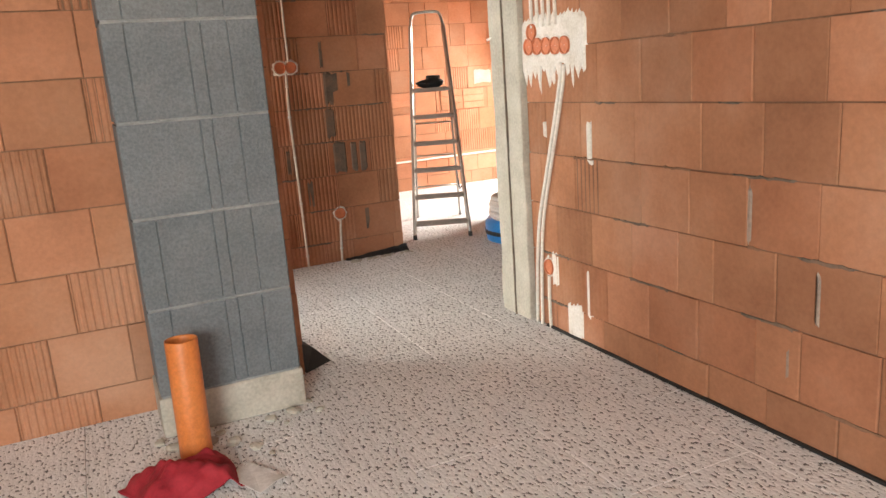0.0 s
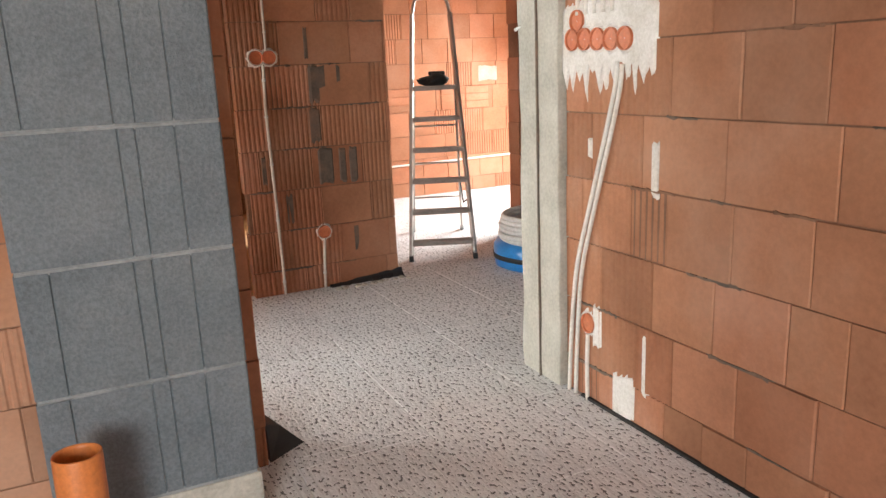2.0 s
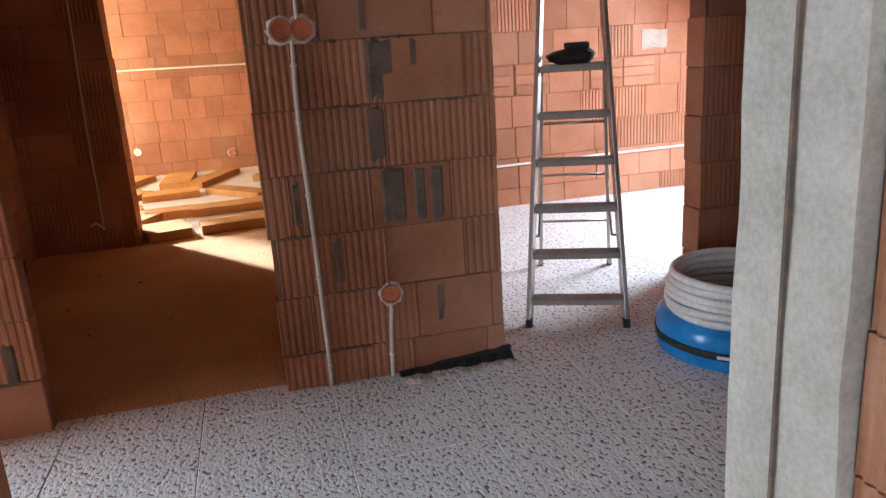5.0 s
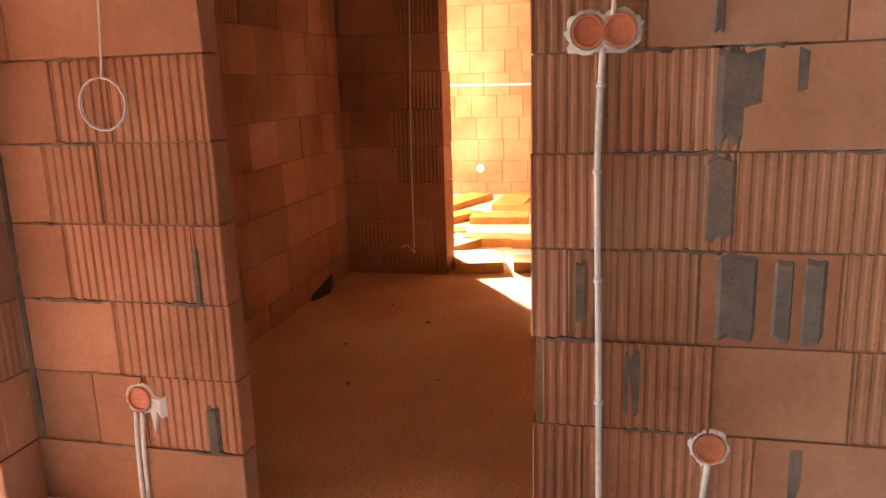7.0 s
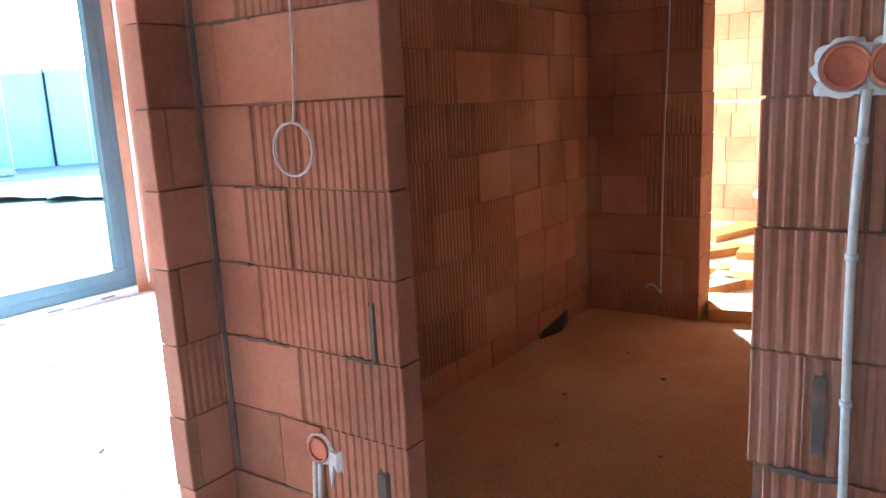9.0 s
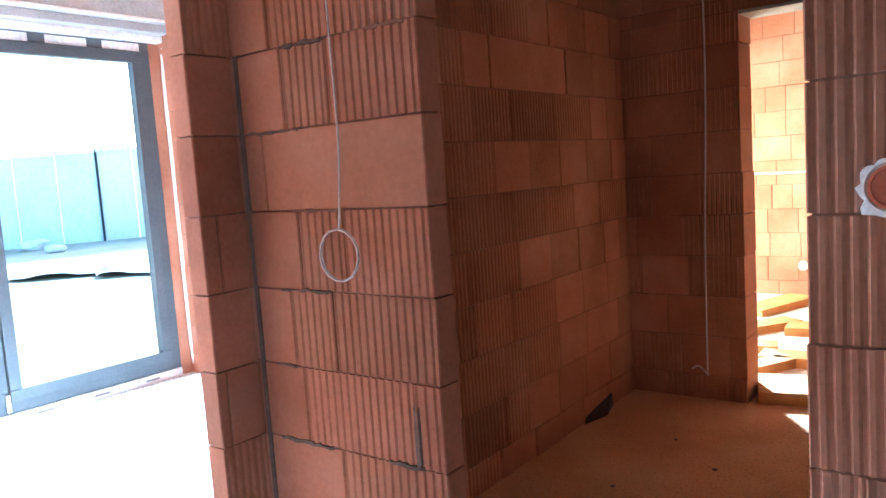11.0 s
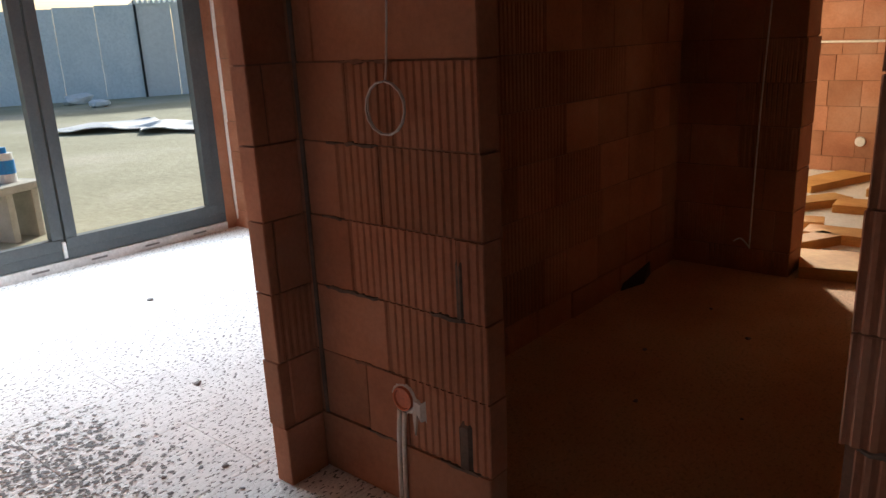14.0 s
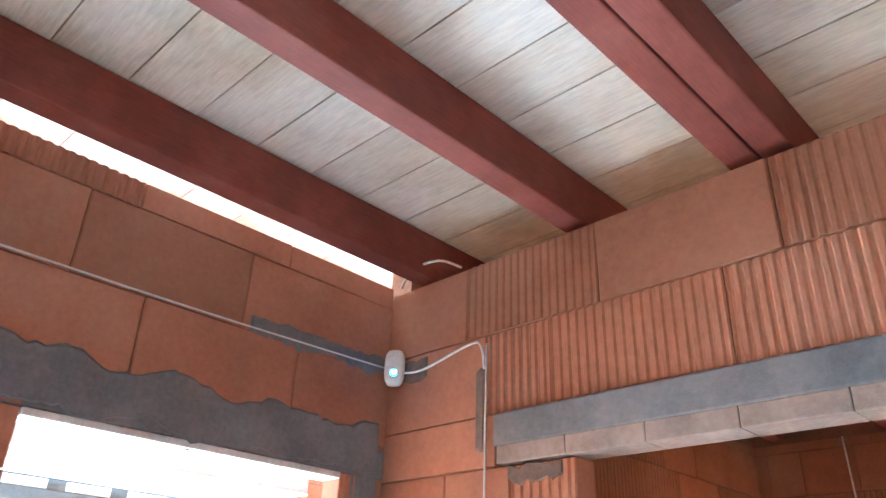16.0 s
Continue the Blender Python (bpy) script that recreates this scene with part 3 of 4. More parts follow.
# right wall: row of cups, plaster, conduits, plaster strips
R = 2.03
ragged_patch("plaster_patch", "x-", R, 2.76, 3.34, 1.30, 1.56, PLASTER, 0.03, 0.12, "white plaster splashed round a row of junction cups", 0.005, 11)
junction("x-", R - 0.005, [(3.21, 1.415), (3.135, 1.413), (3.06, 1.41), (2.985, 1.407), (2.91, 1.405), (3.18, 1.48)], 17, "row of salmon junction cups set in white plaster")
for i in range(5):
    a = 2.98 + i * 0.05
    conduit([(R - 0.006, a, 1.5), (R - 0.007, a + 0.01, 2.2), (R - 0.006, a, TOP)], 0.0085, "pale conduit running up from the junction cups")
conduit([(R - 0.006, 2.95, 1.33), (R - 0.009, 2.97, 1.2), (R - 0.01, 3.1, 0.8), (R - 0.01, 3.18, 0.55), (R - 0.01, 3.215, 0.3), (R - 0.01, 3.235, 0.0)], 0.0085, "pale conduit curving down the wall", clips=0)
conduit([(R - 0.006, 2.925, 1.32), (R - 0.009, 2.945, 1.19), (R - 0.01, 3.07, 0.8), (R - 0.01, 3.145, 0.55), (R - 0.01, 3.175, 0.3), (R - 0.01, 3.19, 0.0)], 0.0085, "pale conduit curving down beside its twin", clips=0)
junction("x-", R, [(3.115, 0.325)], 19, "round salmon junction cup low on the wall")
ragged_patch("plaster_splash", "x-", R, 3.03, 3.11, 0.25, 0.4, PLASTER, 0.02, 0.03, "white plaster beside the junction cup", 0.004, 13)
conduit([(R - 0.006, 3.115, 0.28), (R - 0.009, 3.115, 0.15), (R - 0.009, 3.112, 0.0)], 0.0085, "short pale conduit below a junction cup")
ragged_patch("plaster_strip", "x-", R, 2.735, 2.775, 0.87, 1.07, PLASTER, 0.008, 0, "narrow upright strip of white plaster", 0.004, 14)
ragged_patch("plaster_strip", "x-", R, 2.77, 2.81, 0.12, 0.38, PLASTER, 0.008, 0, "narrow upright strip of white plaster", 0.004, 15)
ragged_patch("plaster_patch", "x-", R, 2.84, 2.98, 0.0, 0.2, PLASTER, 0.03, 0, "white plaster patch at the foot of the wall", 0.004, 16)
ragged_patch("plaster_strip", "x-", R, 3.10, 3.12, 0.98, 1.06, PLASTER, 0.008, 0, "small dab of plaster", 0.004, 18)
for i, (a0, a1, z0, z1) in enumerate([(1.90, 1.925, 1.16, 1.38), (1.56, 1.58, 0.42, 0.62), (1.15, 1.25, 0.0, 0.14), (1.97, 2.01, 0.66, 0.88), (1.84, 1.87, 0.66, 0.87), (1.66, 1.69, 0.2, 0.37)]):
    ragged_patch("mortar_smear", "x-", R, a0, a1, z0, z1, SHELL, 0.01, 0, "brownish mortar filling between two blocks", 0.002, 90 + i)
conduit([(R - 0.03, 3.58, 1.475), (R - 0.02, 3.5, 1.485), (R - 0.02, 3.4, 1.46), (R - 0.008, 3.31, 1.44)], 0.0075, "short white cable reaching out of the wall", WHITEP, name="cable")

# concrete end post of that wall
bm = boxed(2.0, 2.29, 3.275, 3.56, 0.0, TOP, 0.008)
bmesh.ops.subdivide_edges(bm, edges=[e for e in bm.edges if abs(e.verts[0].co.z - e.verts[1].co.z) > 1], cuts=40)
for v in bm.verts:
    v.co += Vector((noise.noise(v.co * 4) * 0.008, noise.noise(v.co * 5 + Vector((9, 0, 0))) * 0.01, 0)) if 0.01 < v.co.z < TOP - 0.01 else Vector()
post = tagged(link_mesh("concrete_post", bm, CONC), "pale grey cast concrete post ending the wall", "post", kind="structure")
part("board_seam", boxed(1.992, 2.01, 3.412, 3.42, 0.0, TOP), PATCH, post)

# chimney of grey blocks in front of the wall
chim = thing("chimney", "blue-grey lightweight concrete block chimney on a concrete plinth", "chimney")
part("plinth", boxed(0.10, 0.672, 2.932, 3.246, 0.0, 0.165, 0.012), CONC, chim, "rough pale concrete plinth")
rnd = random.Random(6)
z, i = 0.165, 0
while z < TOP - 0.05:
    h = min(0.352, TOP - z)
    bm = bmesh.new()
    cuts = [c + rnd.uniform(-0.004, 0.004) for c in (0.08, 0.29, 0.335, 0.43) if rnd.random() < 0.85]
    front = [(0.0, 0.006), (0.006, 0.0)]
    for c in cuts:
        front += [(c - 0.003, 0.0), (c - 0.001, 0.0055), (c + 0.001, 0.0055), (c + 0.003, 0.0)]
    front += [(0.547, 0.0), (0.553, 0.006), (0.553, 0.308), (0.0, 0.308)]
    lo = [bm.verts.new((0.11 + x, 2.94 + y, z + 0.006)) for x, y in front]
    hi = [bm.verts.new((0.11 + x, 2.94 + y, z + h - 0.006)) for x, y in front]
    for k in range(len(front)):
        bm.faces.new((lo[k], lo[(k + 1) % len(front)], hi[(k + 1) % len(front)], hi[k]))
    bm.faces.new(lo[::-1])
    bm.faces.new(hi)
    part("block", bm, CHIM, chim)
    bm = bmesh.new()
    n = 24
    cols = []
    for k in range(n + 1):
        x = 0.115 + 0.543 * k / n
        a, b = rnd.uniform(0.006, 0.014), rnd.uniform(0.006, 0.013)
        cols.append([bm.verts.new((x, 2.944, z - a)), bm.verts.new((x, 2.9375, z)), bm.verts.new((x, 2.944, z + b))])
    for c, d in zip(cols, cols[1:]):
        for k in range(2):
            bm.faces.new((c[k], d[k], d[k + 1], c[k + 1]))
    box(bm, 0.118, 0.655, 2.948, 3.244, z - 0.008, z + 0.008)
    part("mortar_joint", bm, CHIM_JOINT, chim)
    z += h
    i += 1


def membrane(name, x0, x1, y, label, seed, tip=0.0):
    """A strip of black damp-proof membrane curling up at the foot of a wall."""
    r = random.Random(seed)
    bm = bmesh.new()
    n = 14
    cols = []
    for i in range(n + 1):
        x = x0 + (x1 - x0) * i / n
        h = (0.014 + 0.042 * i / n) * r.uniform(0.8, 1.1)
        cols.append([bm.verts.new((x, y - 0.03 - 0.03 * r.random(), 0.004)), bm.verts.new((x, y - 0.012, 0.012 + h * 0.4)), bm.verts.new((x, y - 0.008, h)), bm.verts.new((x, y - 0.004, h)), bm.verts.new((x, y - 0.004, 0.002))])
    for c, d in zip(cols, cols[1:]):
        for k in range(5):
            bm.faces.new((c[k], d[k], d[(k + 1) % 5], c[(k + 1) % 5]))
    bm.faces.new(cols[0])
    bm.faces.new(cols[-1][::-1])
    return tagged(link_mesh(name, bm, BLACK), label, "membrane")


membrane("membrane", 1.64, 2.145, W, "black damp-proof membrane curling out below the partition", 3)
bm = bmesh.new()
vs = [bm.verts.new(p) for p in ((0.762, 3.27, 0.0), (0.762, 3.47, 0.0), (0.91, 3.36, 0.0), (0.765, 3.30, 0.135), (0.77, 3.44, 0.13), (0.83, 3.37, 0.085))]
for q in ((0, 2, 5, 3), (2, 1, 4, 5), (3, 5, 4), (0, 3, 4, 1), (0, 1, 2)):
    bm.faces.new([vs[k] for k in q])
tagged(link_mesh("membrane", bm, BLACK), "folded black damp-proof membrane sticking out at the wall end", "membrane")
bm = bmesh.new()
vs = [bm.verts.new(p) for p in ((-0.49, 7.6, 0.0), (-0.49, 8.0, 0.0), (-0.44, 7.8, 0.0), (-0.488, 7.62, 0.04), (-0.488, 7.98, 0.09))]
for q in ((0, 2, 3), (2, 1, 4), (2, 4, 3), (0, 3, 4, 1), (0, 1, 2)):
    bm.faces.new([vs[k] for k in q])
tagged(link_mesh("membrane", bm, BLACK), "black membrane lapping out below the wall", "membrane")
tagged(link_mesh("edge_strip", boxed(2.016, 2.03, -2.5, 3.15, 0.0, 0.013, 0.002), BLACK), "thin black edge strip along the foot of the wall", "edge strip", kind="structure")

# dark room and far room fixtures
conduit([(0.02, 8.344, TOP), (0.03, 8.343, 2.0), (0.0, 8.342, 1.0), (-0.01, 8.341, 0.25), (-0.005, 8.33, 0.16)], 0.005, "thin pale cable hanging down the dark wall", WHITEP, name="cable")
conduit([(-0.005, 8.33, 0.16), (-0.05, 8.3, 0.22), (-0.09, 8.29, 0.2)], 0.005, "frayed pale cable end near the floor", WHITEP, name="cable")
conduit([(-1.35, 12.04, 1.28), (0.9, 12.04, 1.255), (2.9, 12.04, 1.24)], 0.012, "pale conduit running level along the sunlit wall")
bm = bmesh.new()
bmesh.ops.create_cone(bm, cap_ends=True, segments=24, radius1=0.05, radius2=0.046, depth=0.02, matrix=pose(-0.21, 12.035, 0.31, 90))
tagged(link_mesh("wall_cap", bm, WHITEP), "round white cap on the sunlit wall", "cap")
junction("y", 12.045, [(0.88, 0.2)], 23, "round junction cup with a splashed plaster collar")
conduit([(2.1, 8.19, 0.34), (3.06, 8.19, 0.345), (4.8, 8.19, 0.36), (5.4, 8.19, 0.365)], 0.011, "pale conduit running level along the wall")
for i, a in enumerate((2.6, 2.92, 3.25, 3.9, 4.2)):
    f = to_wall("y", 8.2)
    ob = thing("thin_brick_course", "row of thin clay filler bricks in the wall", "wall", kind="structure")
    for k in range(3):
        part("brick", boxed(a, a + 0.28, 8.19, 8.205, 0.91 + k * 0.078, 0.98 + k * 0.078, 0.003), BRICK, ob)
ragged_patch("mortar_smear", "y", 8.2, 4.35, 4.62, 1.18, 1.36, CONC, 0.02, 0, "grey mortar patch on the wall", 0.003, 33)


# ---- living room window ----
def window(name, x, y0, y1, z0, z1, split, label):
    root = thing(name, label, "window", kind="structure")
    fr = 0.075
    part("sill_profile", boxed(x - 0.05, x + 0.05, y0, y1, z0 - 0.07, z0 - 0.002, 0.004), FILM_TAPE, root, "pale base profile with protective tape")
    part("frame", boxed(x - 0.04, x + 0.04, y0, y1, z0, z0 + fr, 0.006), FRAMEM, root)
    part("frame", boxed(x - 0.04, x + 0.04, y0, y1, z1 - fr, z1, 0.006), FRAMEM, root)
    for a in (y0, y1 - fr):
        part("frame", boxed(x - 0.04, x + 0.04, a, a + fr, z0 + fr, z1 - fr, 0.004), FRAMEM, root)
    for lo, hi in ((y0 + fr, split - 0.005), (split + 0.005, y1 - fr)):
        bm = bmesh.new()
        for p in ((lo, hi, z0 + fr, z0 + fr + 0.085), (lo, hi, z1 - fr - 0.085, z1 - fr), (lo, lo + 0.085, z0 + fr + 0.085, z1 - fr - 0.085), (hi - 0.085, hi, z0 + fr + 0.085, z1 - fr - 0.085)):
            box(bm, x - 0.02, x + 0.055, p[0] + 0.002, p[1] - 0.002, p[2], p[3], 0.005)
        sash = part("sash", bm, FRAMEM, root)
        g = part("pane", boxed(x - 0.004, x + 0.004, lo + 0.08, hi - 0.08, z0 + fr + 0.08, z1 - fr - 0.08), GLASS, sash)
        g.visible_shadow = False
    for i in range(7):
        a = y0 + 0.15 + i * 0.42
        part("tape", boxed(x + 0.041, x + 0.0425, a, a + 0.3, z1 - 0.07, z1 - 0.01), FILM_TAPE, root, "strip of pale protective tape")
        part("print", boxed(x + 0.0505, x + 0.052, a + 0.05, a + 0.17, z0 - 0.045, z0 - 0.03), CONC_DARK, root, "row of small grey printed marks")
    part("hinge_cover", boxed(x + 0.055, x + 0.075, split - 0.03, split - 0.005, z0 + 0.02, z0 + 0.14, 0.006), FILM_TAPE, root, "grey hinge cover")
    return root


window("window_1", -4.0, 4.2, 7.25, 0.07, 2.68, 5.92, "tall dark grey framed double window with protective tape")
root = thing("window_head", "whitish stepped shutter box and plastered lintel above the large window", "lintel", kind="structure")
part("shutter_box", boxed(-4.148, -3.692, 4.2, 7.352, 2.80, 3.136, 0.006), RENDERED, root)
part("step", boxed(-4.146, -3.80, 4.202, 7.348, 2.735, 2.80, 0.008), RENDERED, root)
part("edge_bead", boxed(-3.698, -3.684, 4.2, 7.352, 2.792, 2.812, 0.004), PLASTER, root, "pale plaster bead")
part("inner_step", boxed(-4.144, -3.90, 4.204, 7.346, 2.682, 2.735, 0.006), FILM_TAPE, root)
for a in (6.35, 6.8):
    part("tie_end", boxed(-3.70, -3.676, a, a + 0.03, 2.98, 3.05, 0.003), PLASTER, root)
plain("jamb", -4.148, -3.972, 7.252, 7.348, 0.0, 2.68, BRICK, "clay block jamb behind the window frame")
ragged_patch("foam_strip", "y", 7.349, -3.965, -3.93, 0.0, 2.66, PLASTER, 0.01, 0, "pale mounting foam beside the frame", 0.01, 51)


# ---- floor boards of foam screed in the hall ----
floor_ob = bpy.data.objects["floor"]
panel_cache = {}


def panel(x0, x1, y0, y1, owner):
    key = (round(x1 - x0, 3), round(y1 - y0, 3))
    if key not in panel_cache:
        w, l = key
        bm = bmesh.new()
        c = 0.002
        rings = [[bm.verts.new((sx * (w / 2 - i), sy * (l / 2 - i), z)) for sx, sy in ((-1, -1), (1, -1), (1, 1), (-1, 1))] for i, z in ((0.001, -0.006), (0.001, -0.002), (0.001 + c, 0.0))]
        for g, h in zip(rings, rings[1:]):
            for k in range(4):
                bm.faces.new((g[k], g[(k + 1) % 4], h[(k + 1) % 4], h[k]))
        bm.faces.new(rings[-1])
        me = bpy.data.meshes.new("floor_panel")
        bm.to_mesh(me)
        bm.free()
        me.materials.append(FLOOR)
        panel_cache[key] = me
    ob = new("floor_panel", panel_cache[key])
    ob.parent = owner
    ob.location = ((x0 + x1) / 2, (y0 + y1) / 2, 0)


row = 0
x = 1.345 - 0.51 * 12
while x < 5.2:
    y = 2.67 - 6.0 + (row % 2) * 0.5
    while y < 5.4:
        for owner, x0, x1, y0, y1 in ((floor_ob, -2.6, 2.03, -2.6, 3.25), (bpy.data.objects["floor_hall"], -3.95, 5.5, 3.25, 5.40)):
            a, b, c, d = max(x, x0), min(x + 0.51, x1), max(y, y0), min(y + 1.0, y1)
            if b - a > 0.03 and d - c > 0.03:
                panel(a, b, c, d, owner)
        y += 1.0
    x += 0.51
    row += 1


# ---- things ----
def ladder():
    root = thing("step_ladder", "aluminium folding step ladder with worn treads, opened out", "ladder", pose(2.56, 5.525, 0, 0, 0, -23.5))
    front = lambda s, z: Vector((s * (0.23 - 0.055 * z), 0.225 * z, z))
    for s in (-1, 1):
        bm = bmesh.new()
        a, b = front(s, 0.0), front(s, 1.72)
        d = (b - a)
        m = Matrix.Translation(a) @ d.to_track_quat("Z", "Y").to_matrix().to_4x4()
        box(bm, -0.011, 0.011, -0.028, 0.028, 0.0, d.length, 0.003, m)
        rail = part("front_rail", bm, ALU, root)
        part("foot", boxed(a.x - 0.016, a.x + 0.016, -0.034, 0.036, 0.0, 0.04, 0.004), BLACK, rail, "black rubber foot")
        bm = bmesh.new()
        a2, b2 = Vector((s * 0.205, 1.0, 0.0)), Vector((s * 0.15, 0.33, 1.2))
        d = b2 - a2
        m = Matrix.Translation(a2) @ d.to_track_quat("Z", "Y").to_matrix().to_4x4()
        box(bm, -0.009, 0.009, -0.014, 0.014, 0.0, d.length, 0.003, m)
        rail = part("rear_rail", bm, ALU, root)
        part("foot", boxed(a2.x - 0.013, a2.x + 0.013, 0.98, 1.02, 0.0, 0.035, 0.004), BLACK, rail, "black rubber foot")
        part("hinge_strut", tube(bmesh.new(), [front(s, 0.42) + Vector((0, 0.03, 0)), (s * 0.19, 0.45, 0.33), (s * 0.187, 0.72, 0.46)], 0.006, 6), BLACK, root, "dark folding strut")
    for i in range(6):
        z = 0.135 + 0.216 * i
        w = 0.23 - 0.055 * z - 0.008
        y = 0.225 * z
        dp = 0.045 if i < 5 else 0.13
        bm = boxed(-w, w, y - 0.04, y - 0.04 + 2 * dp, z - 0.028, z, 0.003)
        for k in range(4):
            box(bm, -w + 0.004, w - 0.004, y - 0.034 + k * dp * 0.5, y - 0.034 + k * dp * 0.5 + 0.008, z - 0.001, z + 0.004)
        part("tread", bm, STEP, root)
    top = [front(-1, 1.70), front(-1, 1.79) + Vector((0.01, 0, 0)), front(-1, 1.83) + Vector((0.045, 0, 0)), front(1, 1.83) - Vector((0.045, 0, 0)), front(1, 1.79) - Vector((0.01, 0, 0)), front(1, 1.70)]
    part("hoop", tube(bmesh.new(), smooth_line(top, 5), 0.012, 8), ALU, root, "rounded top hoop")
    for z in (0.32, 0.62, 0.92):
        t = z / 1.2
        y, w = 1.0 - 0.67 * t, 0.205 - 0.055 * t
        part("rear_brace", tube(bmesh.new(), [(-w, y, z), (w, y, z)], 0.008, 6), ALU, root)
    return root


lad = ladder()
bm = bmesh.new()
bmesh.ops.create_uvsphere(bm, u_segments=26, v_segments=16, radius=1, matrix=Matrix.Translation((0, 0, 0.045)) @ Matrix.Diagonal((0.115, 0.08, 0.05, 1)))
for v in bm.verts:
    if v.co.z < 0.02:
        v.co.x *= 1.12
    v.co += Vector((1, 1, 0.8)) * noise.noise(v.co * 18) * 0.013
    if v.co.x < 0 and v.co.z > 0.05:
        v.co.z *= 0.75
    v.co.z = max(v.co.z, 0.0)
for fc in bm.faces:
    fc.smooth = True
box(bm, -0.03, 0.09, -0.04, 0.03, 0.07, 0.10, 0.012)
ob = link_mesh("cap", bm, BLACK)
ob.matrix_basis = lad.matrix_basis @ pose(-0.01, 0.30, 1.22)
tagged(ob, "crumpled black cloth cap lying on the top step of the ladder", "cap")


def coil_stack():
    root = thing("pipe_coil", "coil of white plastic pipe lying on a wrapped roll", "pipe coil", pose(3.11, 5.05, 0.178))
    r = random.Random(3)
    for k in range(6):
        pts = []
        for j in range(49):
            t = 2 * math.pi * j / 48
            q = 0.30 + 0.006 * math.sin(2 * t + k) - 0.004 * k + (0.006 if k % 2 else 0)
            pts.append((q * math.cos(t), q * math.sin(t), 0.016 + k * 0.029 + 0.004 * math.sin(t * 3 + k * 2)))
        part("pipe_turn", tube(bmesh.new(), pts, 0.0165, 10, False), WHITEP, root)
    for k in range(5):
        pts = [(0.262 * math.cos(2 * math.pi * j / 40), 0.262 * math.sin(2 * math.pi * j / 40), 0.018 + k * 0.031) for j in range(41)]
        part("pipe_turn", tube(bmesh.new(), pts, 0.0165, 8, False), WHITEP, root)
    roll = thing("wrapped_roll", "pipe roll wrapped in glossy blue film with a dark band", "pipe roll", pose(3.11, 5.05, 0.0))

    def ring(prof):
        bm = bmesh.new()
        rings = []
        for q, z in prof:
            rings.append([bm.verts.new(((q + 0.006 * noise.noise(Vector((math.cos(k * 0.131) * 2, math.sin(k * 0.131) * 2, z * 9)))) * math.cos(2 * math.pi * k / 48), (q + 0.006 * noise.noise(Vector((math.cos(k * 0.131) * 2, math.sin(k * 0.131) * 2, z * 9)))) * math.sin(2 * math.pi * k / 48), z)) for k in range(48)])
        for g, h in zip(rings, rings[1:] + rings[:1]):
            for k in range(48):
                bm.faces.new((g[k], g[(k + 1) % 48], h[(k + 1) % 48], h[k])).smooth = True
        return bm

    part("film", ring([(0.32, 0.0), (0.345, 0.012), (0.35, 0.05), (0.352, 0.1), (0.348, 0.15), (0.325, 0.175), (0.25, 0.178), (0.225, 0.165), (0.22, 0.09), (0.225, 0.01), (0.25, 0.0)]), BLUE, roll)
    band = part("band", ring([(0.351, 0.062), (0.357, 0.064), (0.358, 0.092), (0.352, 0.095), (0.34, 0.08)]), BLACK, roll, "dark band round the film")
    for k in range(3):
        t = math.radians(228 + 18 * k)
        m = Matrix.Translation((0.358 * math.cos(t), 0.358 * math.sin(t), 0.078)) @ pose(0, 0, 0, 0, 0, math.degrees(t))
        part("print", boxed(-0.002, 0.002, -0.04, 0.04, -0.007, 0.006, 0.0, m), WHITEP, band, "worn pale print on the band")
    return root


coil_stack()
bm = bmesh.new()
bmesh.ops.create_cone(bm, cap_ends=True, segments=24, radius1=0.13, radius2=0.12, depth=0.62, matrix=pose(3.62, 5.45, 0.31))
bmesh.ops.subdivide_edges(bm, edges=bm.edges, cuts=3, use_grid_fill=True)
for v in bm.verts:
    v.co += Vector((1, 1, 0)) * noise.noise(v.co * 12) * 0.02
tagged(link_mesh("foil_roll", bm, BLACK), "glossy black foil bundle standing by the shaded wall", "foil roll")

# orange drain pipe stub
root = thing("drain_pipe", "orange plastic drain pipe stub standing up out of the floor", "pipe", pose(0.19, 2.70, 0.0, -2, 1, 0))
bm = bmesh.new()
prof = [(0.058, 0.0), (0.058, 0.455), (0.057, 0.46), (0.054, 0.46), (0.053, 0.45), (0.053, 0.05)]
rings = [[bm.verts.new((q * math.cos(k * math.pi / 16), q * math.sin(k * math.pi / 16), z)) for k in range(32)] for q, z in prof]
for g, h in zip(rings, rings[1:]):
    for k in range(32):
        bm.faces.new((g[k], g[(k + 1) % 32], h[(k + 1) % 32], h[k])).smooth = True
bm.faces.new(rings[-1])
part("tube", bm, PVC, root)

# red cloth heap and a sheet of paper
bm = bmesh.new()
bmesh.ops.create_grid(bm, x_segments=44, y_segments=40, size=1, matrix=pose(0.125, 2.50, 0, 0, 0, 12) @ Matrix.Diagonal((0.17, 0.14, 1, 1)))
for v in bm.verts:
    dx, dy = (v.co.x - 0.125) / 0.17, (v.co.y - 2.50) / 0.14
    e = max(0.0, 1 - max(abs(dx), abs(dy)) ** 3)
    v.co.z = 0.012 + e * (0.075 + 0.05 * noise.noise(v.co * 9) + 0.03 * abs(noise.noise(v.co * 22 + Vector((3, 1, 0)))))
    v.co += Vector((noise.noise(v.co * 7) * 0.03, noise.noise(v.co * 7 + Vector((5, 5, 5))) * 0.03, 0))
    v.co.z = max(v.co.z, 0.006)
for fc in bm.faces:
    fc.smooth = True
bmesh.ops.solidify(bm, geom=bm.faces[:], thickness=0.005)
tagged(link_mesh("red_cloth", bm, RED), "crumpled dark red cloth heaped on the floor by the pipe", "cloth")
